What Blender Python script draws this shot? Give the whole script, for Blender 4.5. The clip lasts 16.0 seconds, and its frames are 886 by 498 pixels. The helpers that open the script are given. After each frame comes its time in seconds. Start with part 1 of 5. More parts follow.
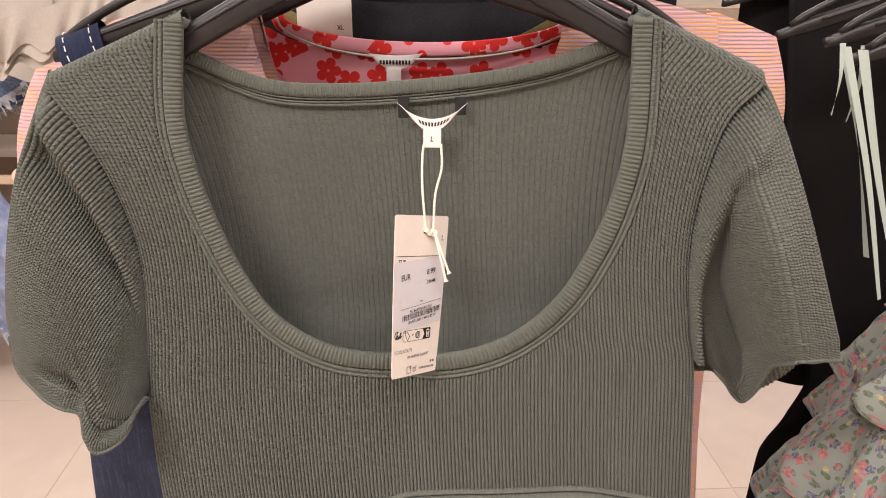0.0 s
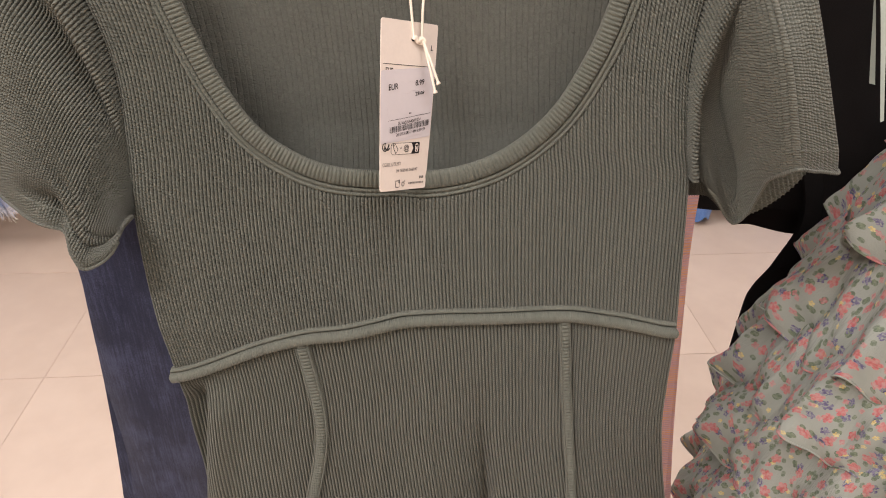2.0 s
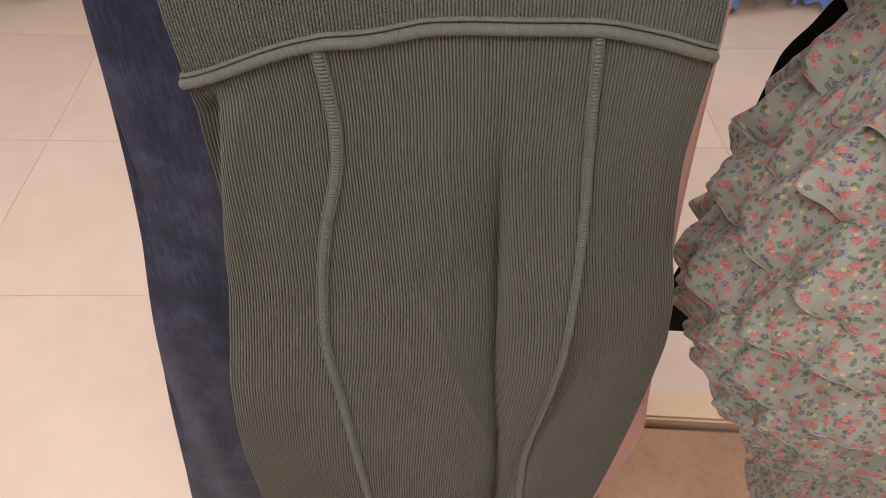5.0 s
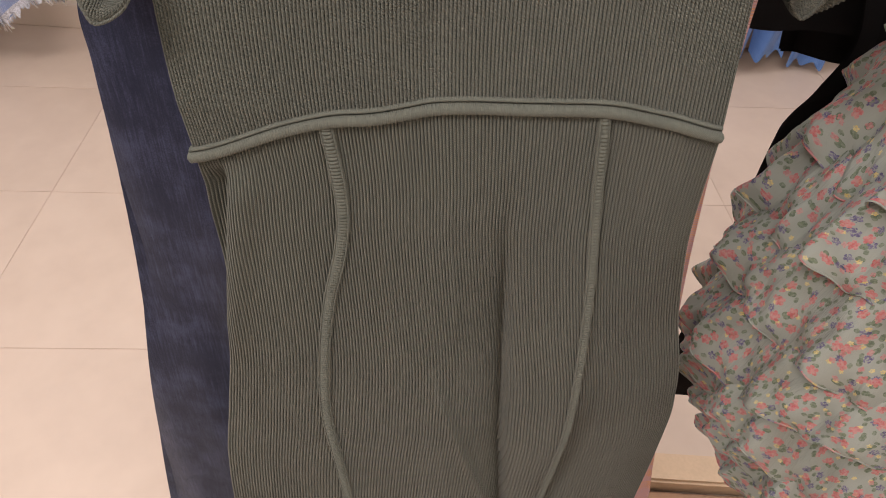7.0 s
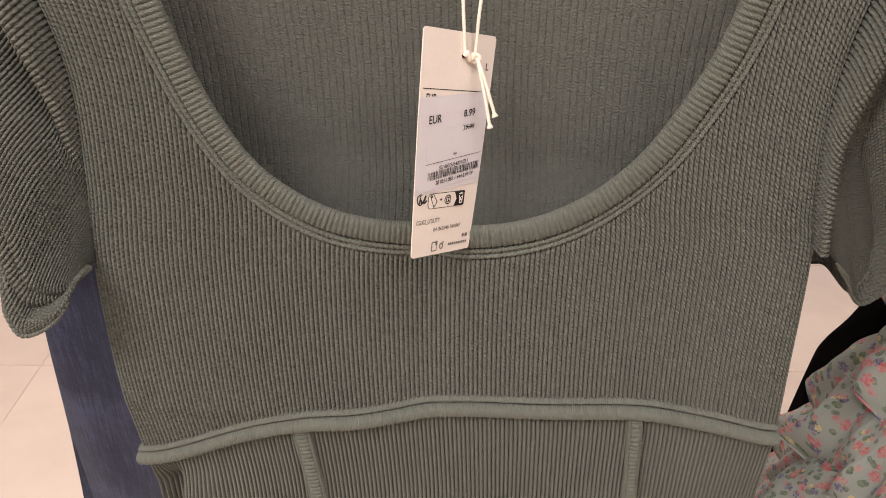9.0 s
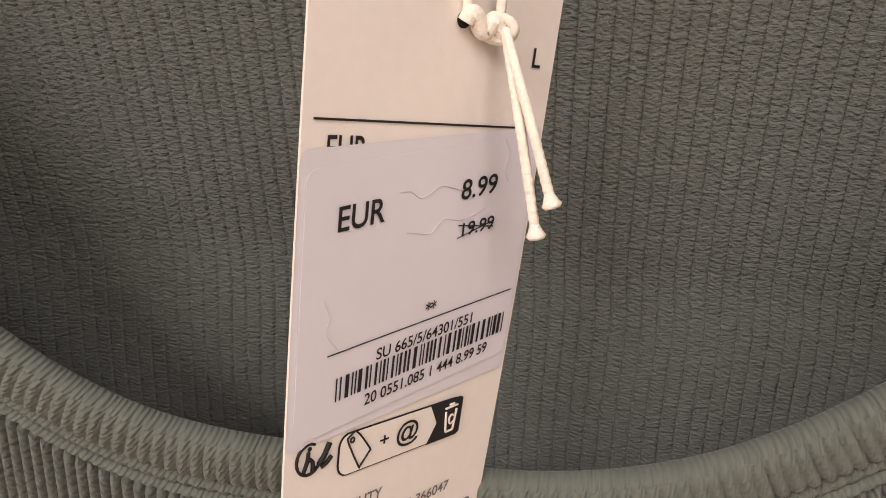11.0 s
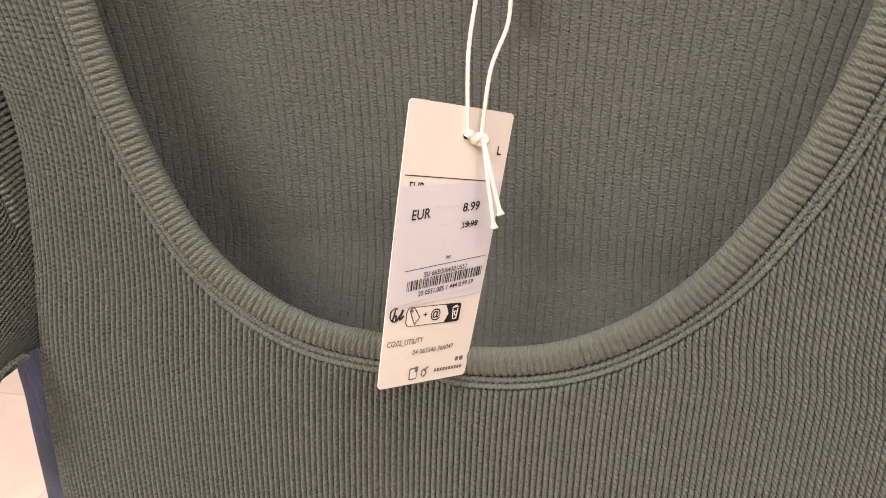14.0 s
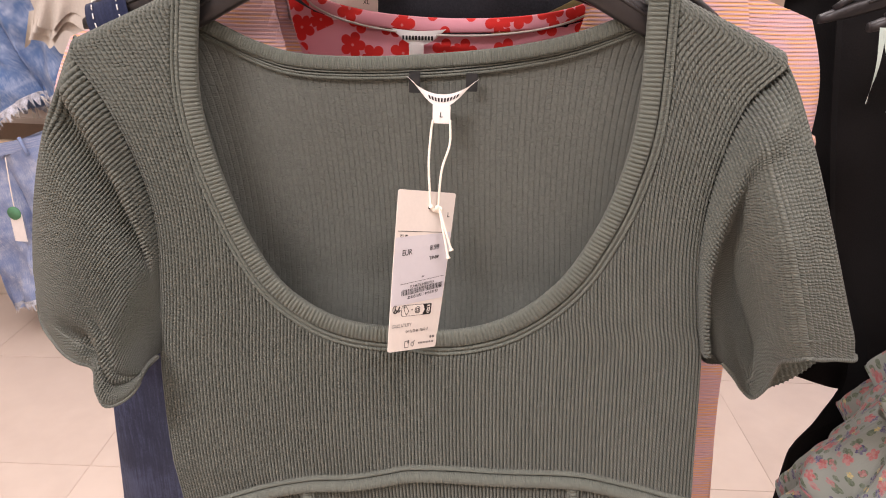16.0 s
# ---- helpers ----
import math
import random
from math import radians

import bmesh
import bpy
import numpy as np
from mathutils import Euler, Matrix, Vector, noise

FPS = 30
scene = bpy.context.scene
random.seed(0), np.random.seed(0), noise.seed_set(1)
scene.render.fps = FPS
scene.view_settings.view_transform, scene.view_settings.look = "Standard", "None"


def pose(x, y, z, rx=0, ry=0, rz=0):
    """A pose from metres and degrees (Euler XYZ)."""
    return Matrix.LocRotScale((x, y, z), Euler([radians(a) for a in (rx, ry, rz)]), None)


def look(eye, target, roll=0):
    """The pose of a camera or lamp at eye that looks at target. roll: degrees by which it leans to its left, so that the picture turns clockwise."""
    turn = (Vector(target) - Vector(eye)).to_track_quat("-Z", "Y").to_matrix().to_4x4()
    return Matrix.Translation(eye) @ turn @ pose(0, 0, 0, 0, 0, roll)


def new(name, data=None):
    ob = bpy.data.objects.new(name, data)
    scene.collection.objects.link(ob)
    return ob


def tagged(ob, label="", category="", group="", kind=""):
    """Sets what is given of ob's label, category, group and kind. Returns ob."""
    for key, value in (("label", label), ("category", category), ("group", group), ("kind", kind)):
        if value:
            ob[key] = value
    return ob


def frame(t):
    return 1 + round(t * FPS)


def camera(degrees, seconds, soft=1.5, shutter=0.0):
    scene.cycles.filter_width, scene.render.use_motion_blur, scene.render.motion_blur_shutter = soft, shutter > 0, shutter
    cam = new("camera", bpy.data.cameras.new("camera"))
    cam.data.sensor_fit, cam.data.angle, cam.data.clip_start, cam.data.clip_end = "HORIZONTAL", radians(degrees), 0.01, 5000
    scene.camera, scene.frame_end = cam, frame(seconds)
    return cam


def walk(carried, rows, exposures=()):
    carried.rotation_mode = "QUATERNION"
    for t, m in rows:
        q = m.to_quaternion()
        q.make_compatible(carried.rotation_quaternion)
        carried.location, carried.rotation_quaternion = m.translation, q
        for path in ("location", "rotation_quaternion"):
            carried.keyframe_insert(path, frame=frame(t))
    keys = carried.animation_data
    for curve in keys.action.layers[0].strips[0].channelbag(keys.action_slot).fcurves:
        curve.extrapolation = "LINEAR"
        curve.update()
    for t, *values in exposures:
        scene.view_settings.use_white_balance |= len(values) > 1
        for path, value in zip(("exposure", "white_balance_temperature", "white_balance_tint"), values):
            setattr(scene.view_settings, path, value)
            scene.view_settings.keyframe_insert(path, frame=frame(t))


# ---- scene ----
cam = camera(64.0, 16.0, soft=1.0)
PATH = [
    (0, (0.087, -0.369, 1.463), (0.073, 1.496, 0.739), 0.4),
    (0.5, (0.089, -0.37, 1.46), (0.086, 1.496, 0.741), 0.5),
    (1, (0.086, -0.373, 1.452), (0.097, 1.465, 0.664), 0.7),
    (1.5, (0.09, -0.379, 1.43), (0.093, 1.394, 0.505), 0.6),
    (2, (0.091, -0.377, 1.42), (0.092, 1.347, 0.406), 0.5),
    (2.5, (0.09, -0.382, 1.402), (0.098, 1.257, 0.256), 0.9),
    (3, (0.087, -0.387, 1.388), (0.095, 1.184, 0.15), 1.1),
    (3.5, (0.083, -0.391, 1.379), (0.102, 1.101, 0.046), 1.7),
    (4, (0.084, -0.397, 1.368), (0.095, 0.997, -0.066), 2.1),
    (4.2, (0.082, -0.4, 1.365), (0.1, 0.973, -0.089), 2.7),
    (6.5, (0.077, -0.383, 1.37), (0.084, 1.04, -0.034), 4.0),
    (7, (0.074, -0.382, 1.376), (0.083, 1.09, 0.021), 3.9),
    (7.5, (0.074, -0.377, 1.382), (0.078, 1.138, 0.076), 3.7),
    (8, (0.072, -0.357, 1.392), (0.077, 1.243, 0.193), 3.3),
    (8.5, (0.073, -0.309, 1.407), (0.071, 1.369, 0.319), 3.0),
    (9, (0.073, -0.268, 1.406), (0.043, 1.434, 0.357), 2.5),
    (9.5, (0.071, -0.232, 1.403), (0.018, 1.474, 0.36), 2.2),
    (10, (0.084, -0.156, 1.374), (-0.052, 1.547, 0.335), 1.3),
    (12.5, (0.085, -0.043, 1.332), (-0.199, 1.658, 0.319), 2.1),
    (13, (0.089, -0.046, 1.336), (-0.226, 1.651, 0.325), 2.2),
    (13.5, (0.106, -0.090, 1.353), (-0.305, 1.585, 0.345), 0.6),
    (14, (0.106, -0.195, 1.392), (-0.194, 1.562, 0.485), 2.4),
    (14.5, (0.114, -0.305, 1.423), (-0.146, 1.501, 0.604), 2.4),
    (15, (0.115, -0.374, 1.45), (-0.091, 1.455, 0.666), 2.1),
    (15.5, (0.115, -0.38, 1.456), (-0.064, 1.462, 0.7), 1.9),
    (16, (0.12, -0.368, 1.459), (-0.055, 1.471, 0.691), 1.2),
]
EXPOSURES = [(0, -0.06, 6500, 10), (1, -0.08, 6500, 10), (1.5, -0.16, 6500, 10), (2.5, -0.28, 6500, 10), (3.5, -0.42, 6500, 10), (4.0, -0.5, 6500, 10), (7.5, -0.46, 6500, 10), (8.5, -0.26, 6500, 10), (9.5, -0.2, 6500, 10), (10, -0.16, 6500, 10), (12.3, -0.82, 6500, 10), (13.1, -0.82, 6500, 10), (13.5, -0.58, 6500, 10), (14, 0.05, 6500, 10), (14.5, 0.14, 6400, 12), (15, 0.02, 6300, 14), (16, -0.02, 6300, 14)]
walk(cam, [(t, look(eye, target, roll)) for t, eye, target, roll in PATH], EXPOSURES)

# ---------------------------------------------------------------- light
world = bpy.data.worlds.new("shop_air")
scene.world = world
world.use_nodes = True
world.node_tree.nodes["Background"].inputs[0].default_value = (1.0, 0.92, 0.86, 1)
world.node_tree.nodes["Background"].inputs[1].default_value = 0.12

LAMP_COLOUR = (1.0, 0.915, 0.895)
# place in plan and power of the ceiling panels
LAMPS = [(-1.05, -1.30, 76), (0.95, -1.30, 20), (0.45, -0.60, 15), (-2.6, -0.6, 10), (2.3, -0.6, 9), (-1.5, 1.0, 22), (0.1, 1.5, 24), (1.6, 1.0, 20), (-2.3, 2.3, 19), (-0.6, 3.0, 24), (1.0, 3.0, 22), (2.6, 2.4, 22)]
for lx, ly, watts in LAMPS:
    lamp = bpy.data.lights.new("ceiling_lamp", "AREA")
    lamp.shape, lamp.size, lamp.size_y = "RECTANGLE", 1.1, 0.5
    lamp.energy, lamp.color = watts, LAMP_COLOUR
    lob = new("ceiling_lamp", lamp)
    lob.location = (lx, ly, 2.86)


# ---------------------------------------------------------------- node helpers
class Net:
    """Short hand for a material's nodes."""

    def __init__(self, name):
        self.mat = bpy.data.materials.new(name)
        self.mat.use_nodes = True
        self.t = self.mat.node_tree
        self.bsdf = self.t.nodes["Principled BSDF"]

    def put(self, kind, **given):
        n = self.t.nodes.new(kind)
        for k, v in given.items():
            setattr(n, k, v)
        return n

    def link(self, a, b):
        self.t.links.new(a, b)

    def feed(self, sock, v):
        if isinstance(v, bpy.types.NodeSocket):
            self.link(v, sock)
        else:
            sock.default_value = v

    def math(self, op, a, b=0.0, c=0.0):
        n = self.put("ShaderNodeMath", operation=op)
        for i, v in enumerate((a, b, c)):
            self.feed(n.inputs[i], v)
        return n.outputs[0]

    def vec(self, op, a, b=(0, 0, 0)):
        n = self.put("ShaderNodeVectorMath", operation=op)
        self.feed(n.inputs[0], a)
        self.feed(n.inputs[1], b)
        return n.outputs["Value"] if op in ("LENGTH", "DOT_PRODUCT") else n.outputs["Vector"]

    def coords(self, kind="UV"):
        return self.put("ShaderNodeTexCoord").outputs[kind]

    def noise(self, vec, scale, detail=3.0, rough=0.6):
        n = self.put("ShaderNodeTexNoise")
        self.link(vec, n.inputs["Vector"])
        n.inputs["Scale"].default_value, n.inputs["Detail"].default_value, n.inputs["Roughness"].default_value = scale, detail, rough
        return n.outputs["Fac"]

    def ramp(self, v, lo, hi, a=0.0, b=1.0):
        n = self.put("ShaderNodeMapRange", interpolation_type="SMOOTHSTEP")
        self.feed(n.inputs[0], v)
        for i, x in enumerate((lo, hi, a, b)):
            n.inputs[i + 1].default_value = x
        return n.outputs[0]

    def mix(self, f, a, b, blend="MIX"):
        n = self.put("ShaderNodeMix", data_type="RGBA", blend_type=blend)
        self.feed(n.inputs[0], f)
        for sock, v in ((n.inputs[6], a), (n.inputs[7], b)):
            self.feed(sock, v if isinstance(v, bpy.types.NodeSocket) else (*v, 1))
        return n.outputs[2]

    def bump(self, height, strength, distance):
        n = self.put("ShaderNodeBump")
        self.link(height, n.inputs["Height"])
        n.inputs["Strength"].default_value, n.inputs["Distance"].default_value = strength, distance
        self.link(n.outputs[0], self.bsdf.inputs["Normal"])

    def finish(self, colour, rough=0.8, sheen=0.0, metal=0.0, specular=0.3):
        self.feed(self.bsdf.inputs["Base Color"], colour if isinstance(colour, bpy.types.NodeSocket) else (*colour, 1))
        self.feed(self.bsdf.inputs["Roughness"], rough)
        self.bsdf.inputs["Metallic"].default_value = metal
        self.bsdf.inputs["Specular IOR Level"].default_value = specular
        self.bsdf.inputs["Sheen Weight"].default_value = sheen
        return self.mat


def scaled(c, f):
    return tuple(v * f for v in c)


def mottled(name, colour, rough=0.6, var=0.15, scale=8.0, fine=120.0, bump=0.0, dist=0.001, kind="Object", metal=0.0, specular=0.3, sheen=0.0):
    """A plain surface with two scales of unevenness."""
    n = Net(name)
    v = n.coords(kind)
    big, small = n.noise(v, scale), n.noise(v, fine, 2)
    f = n.math("ADD", n.math("MULTIPLY", big, 0.6), n.math("MULTIPLY", small, 0.4))
    c = n.mix(n.ramp(f, 0.3, 0.7), scaled(colour, 1 - var), scaled(colour, 1 + var))
    if bump:
        n.bump(small, bump, dist)
    return n.finish(c, n.ramp(big, 0.2, 0.8, rough - 0.08, rough + 0.08), sheen, metal, specular)


def knit(name, colour, along=0.0023, across=0.00236, var=0.16, depth=0.0007, slant=0.5, crinkle=0.0, contrast=0.22, stitch=0.8):
    """Knitted fabric: small slanted stitches set off from rib to rib, lint and uneven yarn. UV in metres. contrast: how
    far stitch tops are painted as if lit.
    """
    n = Net(name)
    v = n.coords("UV")
    sep = n.put("ShaderNodeSeparateXYZ")
    n.link(v, sep.inputs[0])
    warp = n.noise(v, 160.0, 2)
    y = n.math("ADD", n.math("DIVIDE", sep.outputs[1], along), n.math("MULTIPLY", warp, 1.7))
    x = n.math("DIVIDE", sep.outputs[0], across)
    side = n.math("SUBTRACT", n.math("FRACT", x), 0.5)
    shift = n.math("MULTIPLY", n.math("FLOOR", x), 0.44)
    ph = n.math("ADD", n.math("ADD", y, shift), n.math("MULTIPLY", side, slant * 2.0))
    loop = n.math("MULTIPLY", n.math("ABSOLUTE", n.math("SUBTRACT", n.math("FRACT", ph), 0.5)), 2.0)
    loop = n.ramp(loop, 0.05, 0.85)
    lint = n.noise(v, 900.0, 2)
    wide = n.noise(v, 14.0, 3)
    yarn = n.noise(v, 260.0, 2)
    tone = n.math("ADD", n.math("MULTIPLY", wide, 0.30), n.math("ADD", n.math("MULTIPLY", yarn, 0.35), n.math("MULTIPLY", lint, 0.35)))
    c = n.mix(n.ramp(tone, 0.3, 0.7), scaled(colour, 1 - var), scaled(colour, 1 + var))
    # relief shading put into the colour: stitch tops lighter, gaps between them left darker
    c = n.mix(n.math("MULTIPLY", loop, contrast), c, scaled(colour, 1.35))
    dash = n.noise(n.vec("MULTIPLY", v, (480.0, 1350.0, 1.0)), 1.0, 2)
    h = n.math("ADD", n.math("MULTIPLY", loop, stitch), n.math("ADD", n.math("MULTIPLY", dash, 0.35 + crinkle), n.math("MULTIPLY", lint, 0.25)))
    n.bump(h, 1.0, depth)
    return n.finish(c, 0.92, 0.12, 0.0, 0.12)


def flowers(n, v, scale, petals, size, chance, turn=0.0, loose=0.75):
    """Blossoms scattered over the cloth: their mask, their random colour and the distance from their middles."""
    p = n.vec("MULTIPLY", n.vec("ADD", v, (turn, turn * 0.7, 0)), (scale, scale, 0))
    vor = n.put("ShaderNodeTexVoronoi", voronoi_dimensions="2D", feature="F1")
    n.link(p, vor.inputs["Vector"])
    vor.inputs["Scale"].default_value, vor.inputs["Randomness"].default_value = 1.0, loose
    d = n.vec("SUBTRACT", p, vor.outputs["Position"])
    r = n.vec("LENGTH", d)
    sep = n.put("ShaderNodeSeparateXYZ")
    n.link(d, sep.inputs[0])
    rnd = n.put("ShaderNodeSeparateColor")
    n.link(vor.outputs["Color"], rnd.inputs[0])
    a = n.math("ADD", n.math("ARCTAN2", sep.outputs[1], sep.outputs[0]), n.math("MULTIPLY", rnd.outputs[0], 6.28))
    lobe = n.math("ABSOLUTE", n.math("COSINE", n.math("MULTIPLY", a, petals / 2)))
    edge = n.math("MULTIPLY", n.math("ADD", n.math("MULTIPLY", n.math("POWER", lobe, 0.6), 0.45), 0.55), size)
    inside = n.ramp(n.math("SUBTRACT", edge, r), -0.008, 0.012)
    keep = n.math("LESS_THAN", rnd.outputs[1], chance)
    return n.math("MULTIPLY", inside, keep), rnd, r


# ---------------------------------------------------------------- materials
GREEN = (0.117, 0.124, 0.105)
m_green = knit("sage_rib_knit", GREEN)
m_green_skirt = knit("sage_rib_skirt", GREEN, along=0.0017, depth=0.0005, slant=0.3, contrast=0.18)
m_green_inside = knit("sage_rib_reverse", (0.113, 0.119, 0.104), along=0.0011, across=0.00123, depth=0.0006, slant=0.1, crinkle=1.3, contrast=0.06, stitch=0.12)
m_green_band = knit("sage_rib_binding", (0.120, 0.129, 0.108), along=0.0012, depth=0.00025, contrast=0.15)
m_thread = mottled("sage_thread", scaled(GREEN, 1.05), 0.85, 0.2, 200, 900, kind="Object")
m_black_plastic = mottled("black_plastic", (0.020, 0.017, 0.017), 0.38, 0.2, 30, 300, 0.15, 0.0003, specular=0.45)
m_card = mottled("cream_card", (0.78, 0.70, 0.63), 0.55, 0.03, 30, 500, 0.1, 0.0001, specular=0.3)
m_sticker = mottled("white_sticker", (0.66, 0.62, 0.64), 0.35, 0.02, 30, 300, 0.05, 0.0001, specular=0.5)
m_ink = mottled("black_ink", (0.016, 0.014, 0.014), 0.6, 0.1)
m_grey_ink = mottled("grey_ink", (0.16, 0.14, 0.13), 0.6, 0.1)
m_string = mottled("cream_cotton_cord", (0.82, 0.74, 0.63), 0.9, 0.08, 300, 1500, 0.8, 0.0003)
m_satin = mottled("white_woven_label", (0.80, 0.76, 0.73), 0.55, 0.04, 60, 1500, 0.3, 0.0001)
m_black_tape = mottled("black_label_back", (0.02, 0.02, 0.02), 0.7, 0.1)
m_chrome = mottled("chrome", (0.62, 0.60, 0.58), 0.14, 0.05, 20, 200, metal=1.0)
m_black_cloth = mottled("black_jersey", (0.010, 0.009, 0.009), 0.9, 0.3, 12, 700, 0.5, 0.0004, "UV", sheen=0.05, specular=0.1)
m_black_knit = mottled("charcoal_rib_knit", (0.022, 0.022, 0.026), 0.9, 0.35, 20, 500, 0.7, 0.0006, "UV", sheen=0.1, specular=0.1)
m_mint = mottled("mint_cotton", (0.40, 0.46, 0.41), 0.85, 0.06, 30, 700, 0.3, 0.0002, specular=0.1)
m_cream = mottled("cream_cotton", (0.44, 0.40, 0.35), 0.85, 0.08, 14, 400, 0.4, 0.0005, specular=0.1)
m_white_cloth = mottled("white_cotton", (0.48, 0.44, 0.40), 0.85, 0.08, 10, 300, 0.4, 0.0008, specular=0.1)
m_lilac = mottled("lilac_satin", (0.50, 0.38, 0.55), 0.5, 0.08, 20, 300)
m_olive = mottled("olive_trim", (0.17, 0.14, 0.055), 0.8, 0.15, 40, 400)
m_beige_metal = mottled("beige_painted_metal", (0.60, 0.46, 0.32), 0.5, 0.06, 10, 150)
m_wood = mottled("brown_board", (0.30, 0.18, 0.11), 0.55, 0.15, 4, 60, 0.2, 0.0004)
m_wall = mottled("warm_white_wall", (0.70, 0.62, 0.54), 0.8, 0.04, 3, 200, 0.1, 0.0005)
m_taupe = mottled("taupe_panel", (0.33, 0.25, 0.19), 0.7, 0.08, 4, 100)
m_ceiling = mottled("ceiling_white", (0.78, 0.74, 0.70), 0.9, 0.03, 3, 100)
m_lamp_frame = mottled("white_lamp_frame", (0.8, 0.8, 0.8), 0.5, 0.03)
m_green_seal = mottled("green_seal", (0.10, 0.26, 0.14), 0.5, 0.1)
m_red = mottled("red_cotton", (0.60, 0.04, 0.04), 0.8, 0.15, 20, 300)


def make_tile():
    n = Net("polished_beige_tile")
    v = n.coords("Object")
    rnd = n.put("ShaderNodeObjectInfo").outputs["Random"]
    big, mid, small = n.noise(v, 2.2, 4), n.noise(v, 9.0, 4), n.noise(v, 160.0, 2)
    f = n.math("ADD", n.math("MULTIPLY", big, 0.5), n.math("ADD", n.math("MULTIPLY", mid, 0.3), n.math("MULTIPLY", rnd, 0.2)))
    c = n.mix(n.ramp(f, 0.25, 0.75), (0.515, 0.42, 0.35), (0.605, 0.505, 0.425))
    n.bump(small, 0.08, 0.0004)
    return n.finish(c, n.ramp(mid, 0.3, 0.7, 0.30, 0.42), 0, 0, 0.35)


m_tile = make_tile()
m_grout = mottled("beige_grout", (0.55, 0.44, 0.375), 0.9, 0.1, 20, 300)


def make_denim(name, colour, wear, wear_scale=9.0):
    n = Net(name)
    v = n.coords("UV")
    sep = n.put("ShaderNodeSeparateXYZ")
    n.link(v, sep.inputs[0])
    twill = n.math("FRACT", n.math("MULTIPLY", n.math("ADD", sep.outputs[0], n.math("MULTIPLY", sep.outputs[1], 0.6)), 900.0))
    big, mid, small = n.noise(v, wear_scale, 5), n.noise(v, 60.0, 3), n.noise(v, 700.0, 2)
    slub = n.noise(n.vec("MULTIPLY", v, (500.0, 30.0, 1.0)), 1.0, 2)
    f = n.math("ADD", n.math("MULTIPLY", big, 0.45), n.math("ADD", n.math("MULTIPLY", slub, 0.3), n.math("MULTIPLY", small, 0.25)))
    c = n.mix(n.ramp(f, 0.42, 0.72), colour, wear)
    n.bump(n.math("ADD", n.math("MULTIPLY", twill, 0.5), mid), 0.5, 0.0006)
    return n.finish(c, 0.9, 0.15, 0, 0.1)


m_navy = make_denim("navy_denim", (0.013, 0.016, 0.038), (0.060, 0.070, 0.132), 22.0)
m_navy_plain = make_denim("navy_denim_loop", (0.012, 0.016, 0.040), (0.028, 0.036, 0.075))
m_blue_denim = make_denim("washed_blue_denim", (0.09, 0.16, 0.33), (0.46, 0.52, 0.66), 20.0)
m_pale_denim = make_denim("pale_blue_denim", (0.20, 0.26, 0.44), (0.56, 0.58, 0.66), 18.0)
m_deep_denim = make_denim("mid_blue_denim", (0.10, 0.20, 0.48), (0.20, 0.33, 0.62), 6.0)
m_white_thread = mottled("white_topstitch", (0.75, 0.72, 0.68), 0.8, 0.1)


def make_stripe():
    n = Net("orange_lilac_striped_knit")
    v = n.coords("UV")
    sep = n.put("ShaderNodeSeparateXYZ")
    n.link(v, sep.inputs[0])
    wob = n.math("MULTIPLY", n.noise(v, 12.0, 2), 0.5)
    fr = n.math("FRACT", n.math("ADD", n.math("DIVIDE", sep.outputs[1], 0.0026), wob))
    line = n.ramp(n.math("ABSOLUTE", n.math("SUBTRACT", fr, 0.5)), 0.16, 0.30)
    space = n.ramp(n.noise(n.vec("MULTIPLY", v, (16.0, 55.0, 1.0)), 1.0, 2), 0.44, 0.56)
    pinkish = n.mix(space, (0.66, 0.38, 0.34), (0.74, 0.38, 0.17))
    lilac = n.mix(n.noise(v, 40.0, 2), (0.50, 0.35, 0.46), (0.60, 0.41, 0.46))
    c = n.mix(n.math("MULTIPLY", line, 0.75), pinkish, lilac)
    n.bump(n.math("ADD", line, n.math("MULTIPLY", n.noise(v, 700.0, 2), 0.6)), 0.8, 0.0006)
    return n.finish(c, 0.9, 0.15, 0, 0.1)


m_stripe = make_stripe()


def make_red_flower():
    n = Net("pink_cloth_with_red_flowers")
    v = n.coords("UV")
    base = n.mix(n.noise(v, 20.0, 3), (0.66, 0.27, 0.33), (0.74, 0.35, 0.40))
    m, rnd, r = flowers(n, v, 46.0, 5, 0.47, 0.85, 0.013, 0.75)
    c = n.mix(m, base, (0.62, 0.030, 0.025))
    c = n.mix(n.math("MULTIPLY", n.math("LESS_THAN", r, 0.05), m), c, (0.66, 0.20, 0.20))
    n.bump(n.noise(v, 900.0, 2), 0.3, 0.0002)
    return n.finish(c, 0.8, 0.1, 0, 0.15)


m_red_flower = make_red_flower()


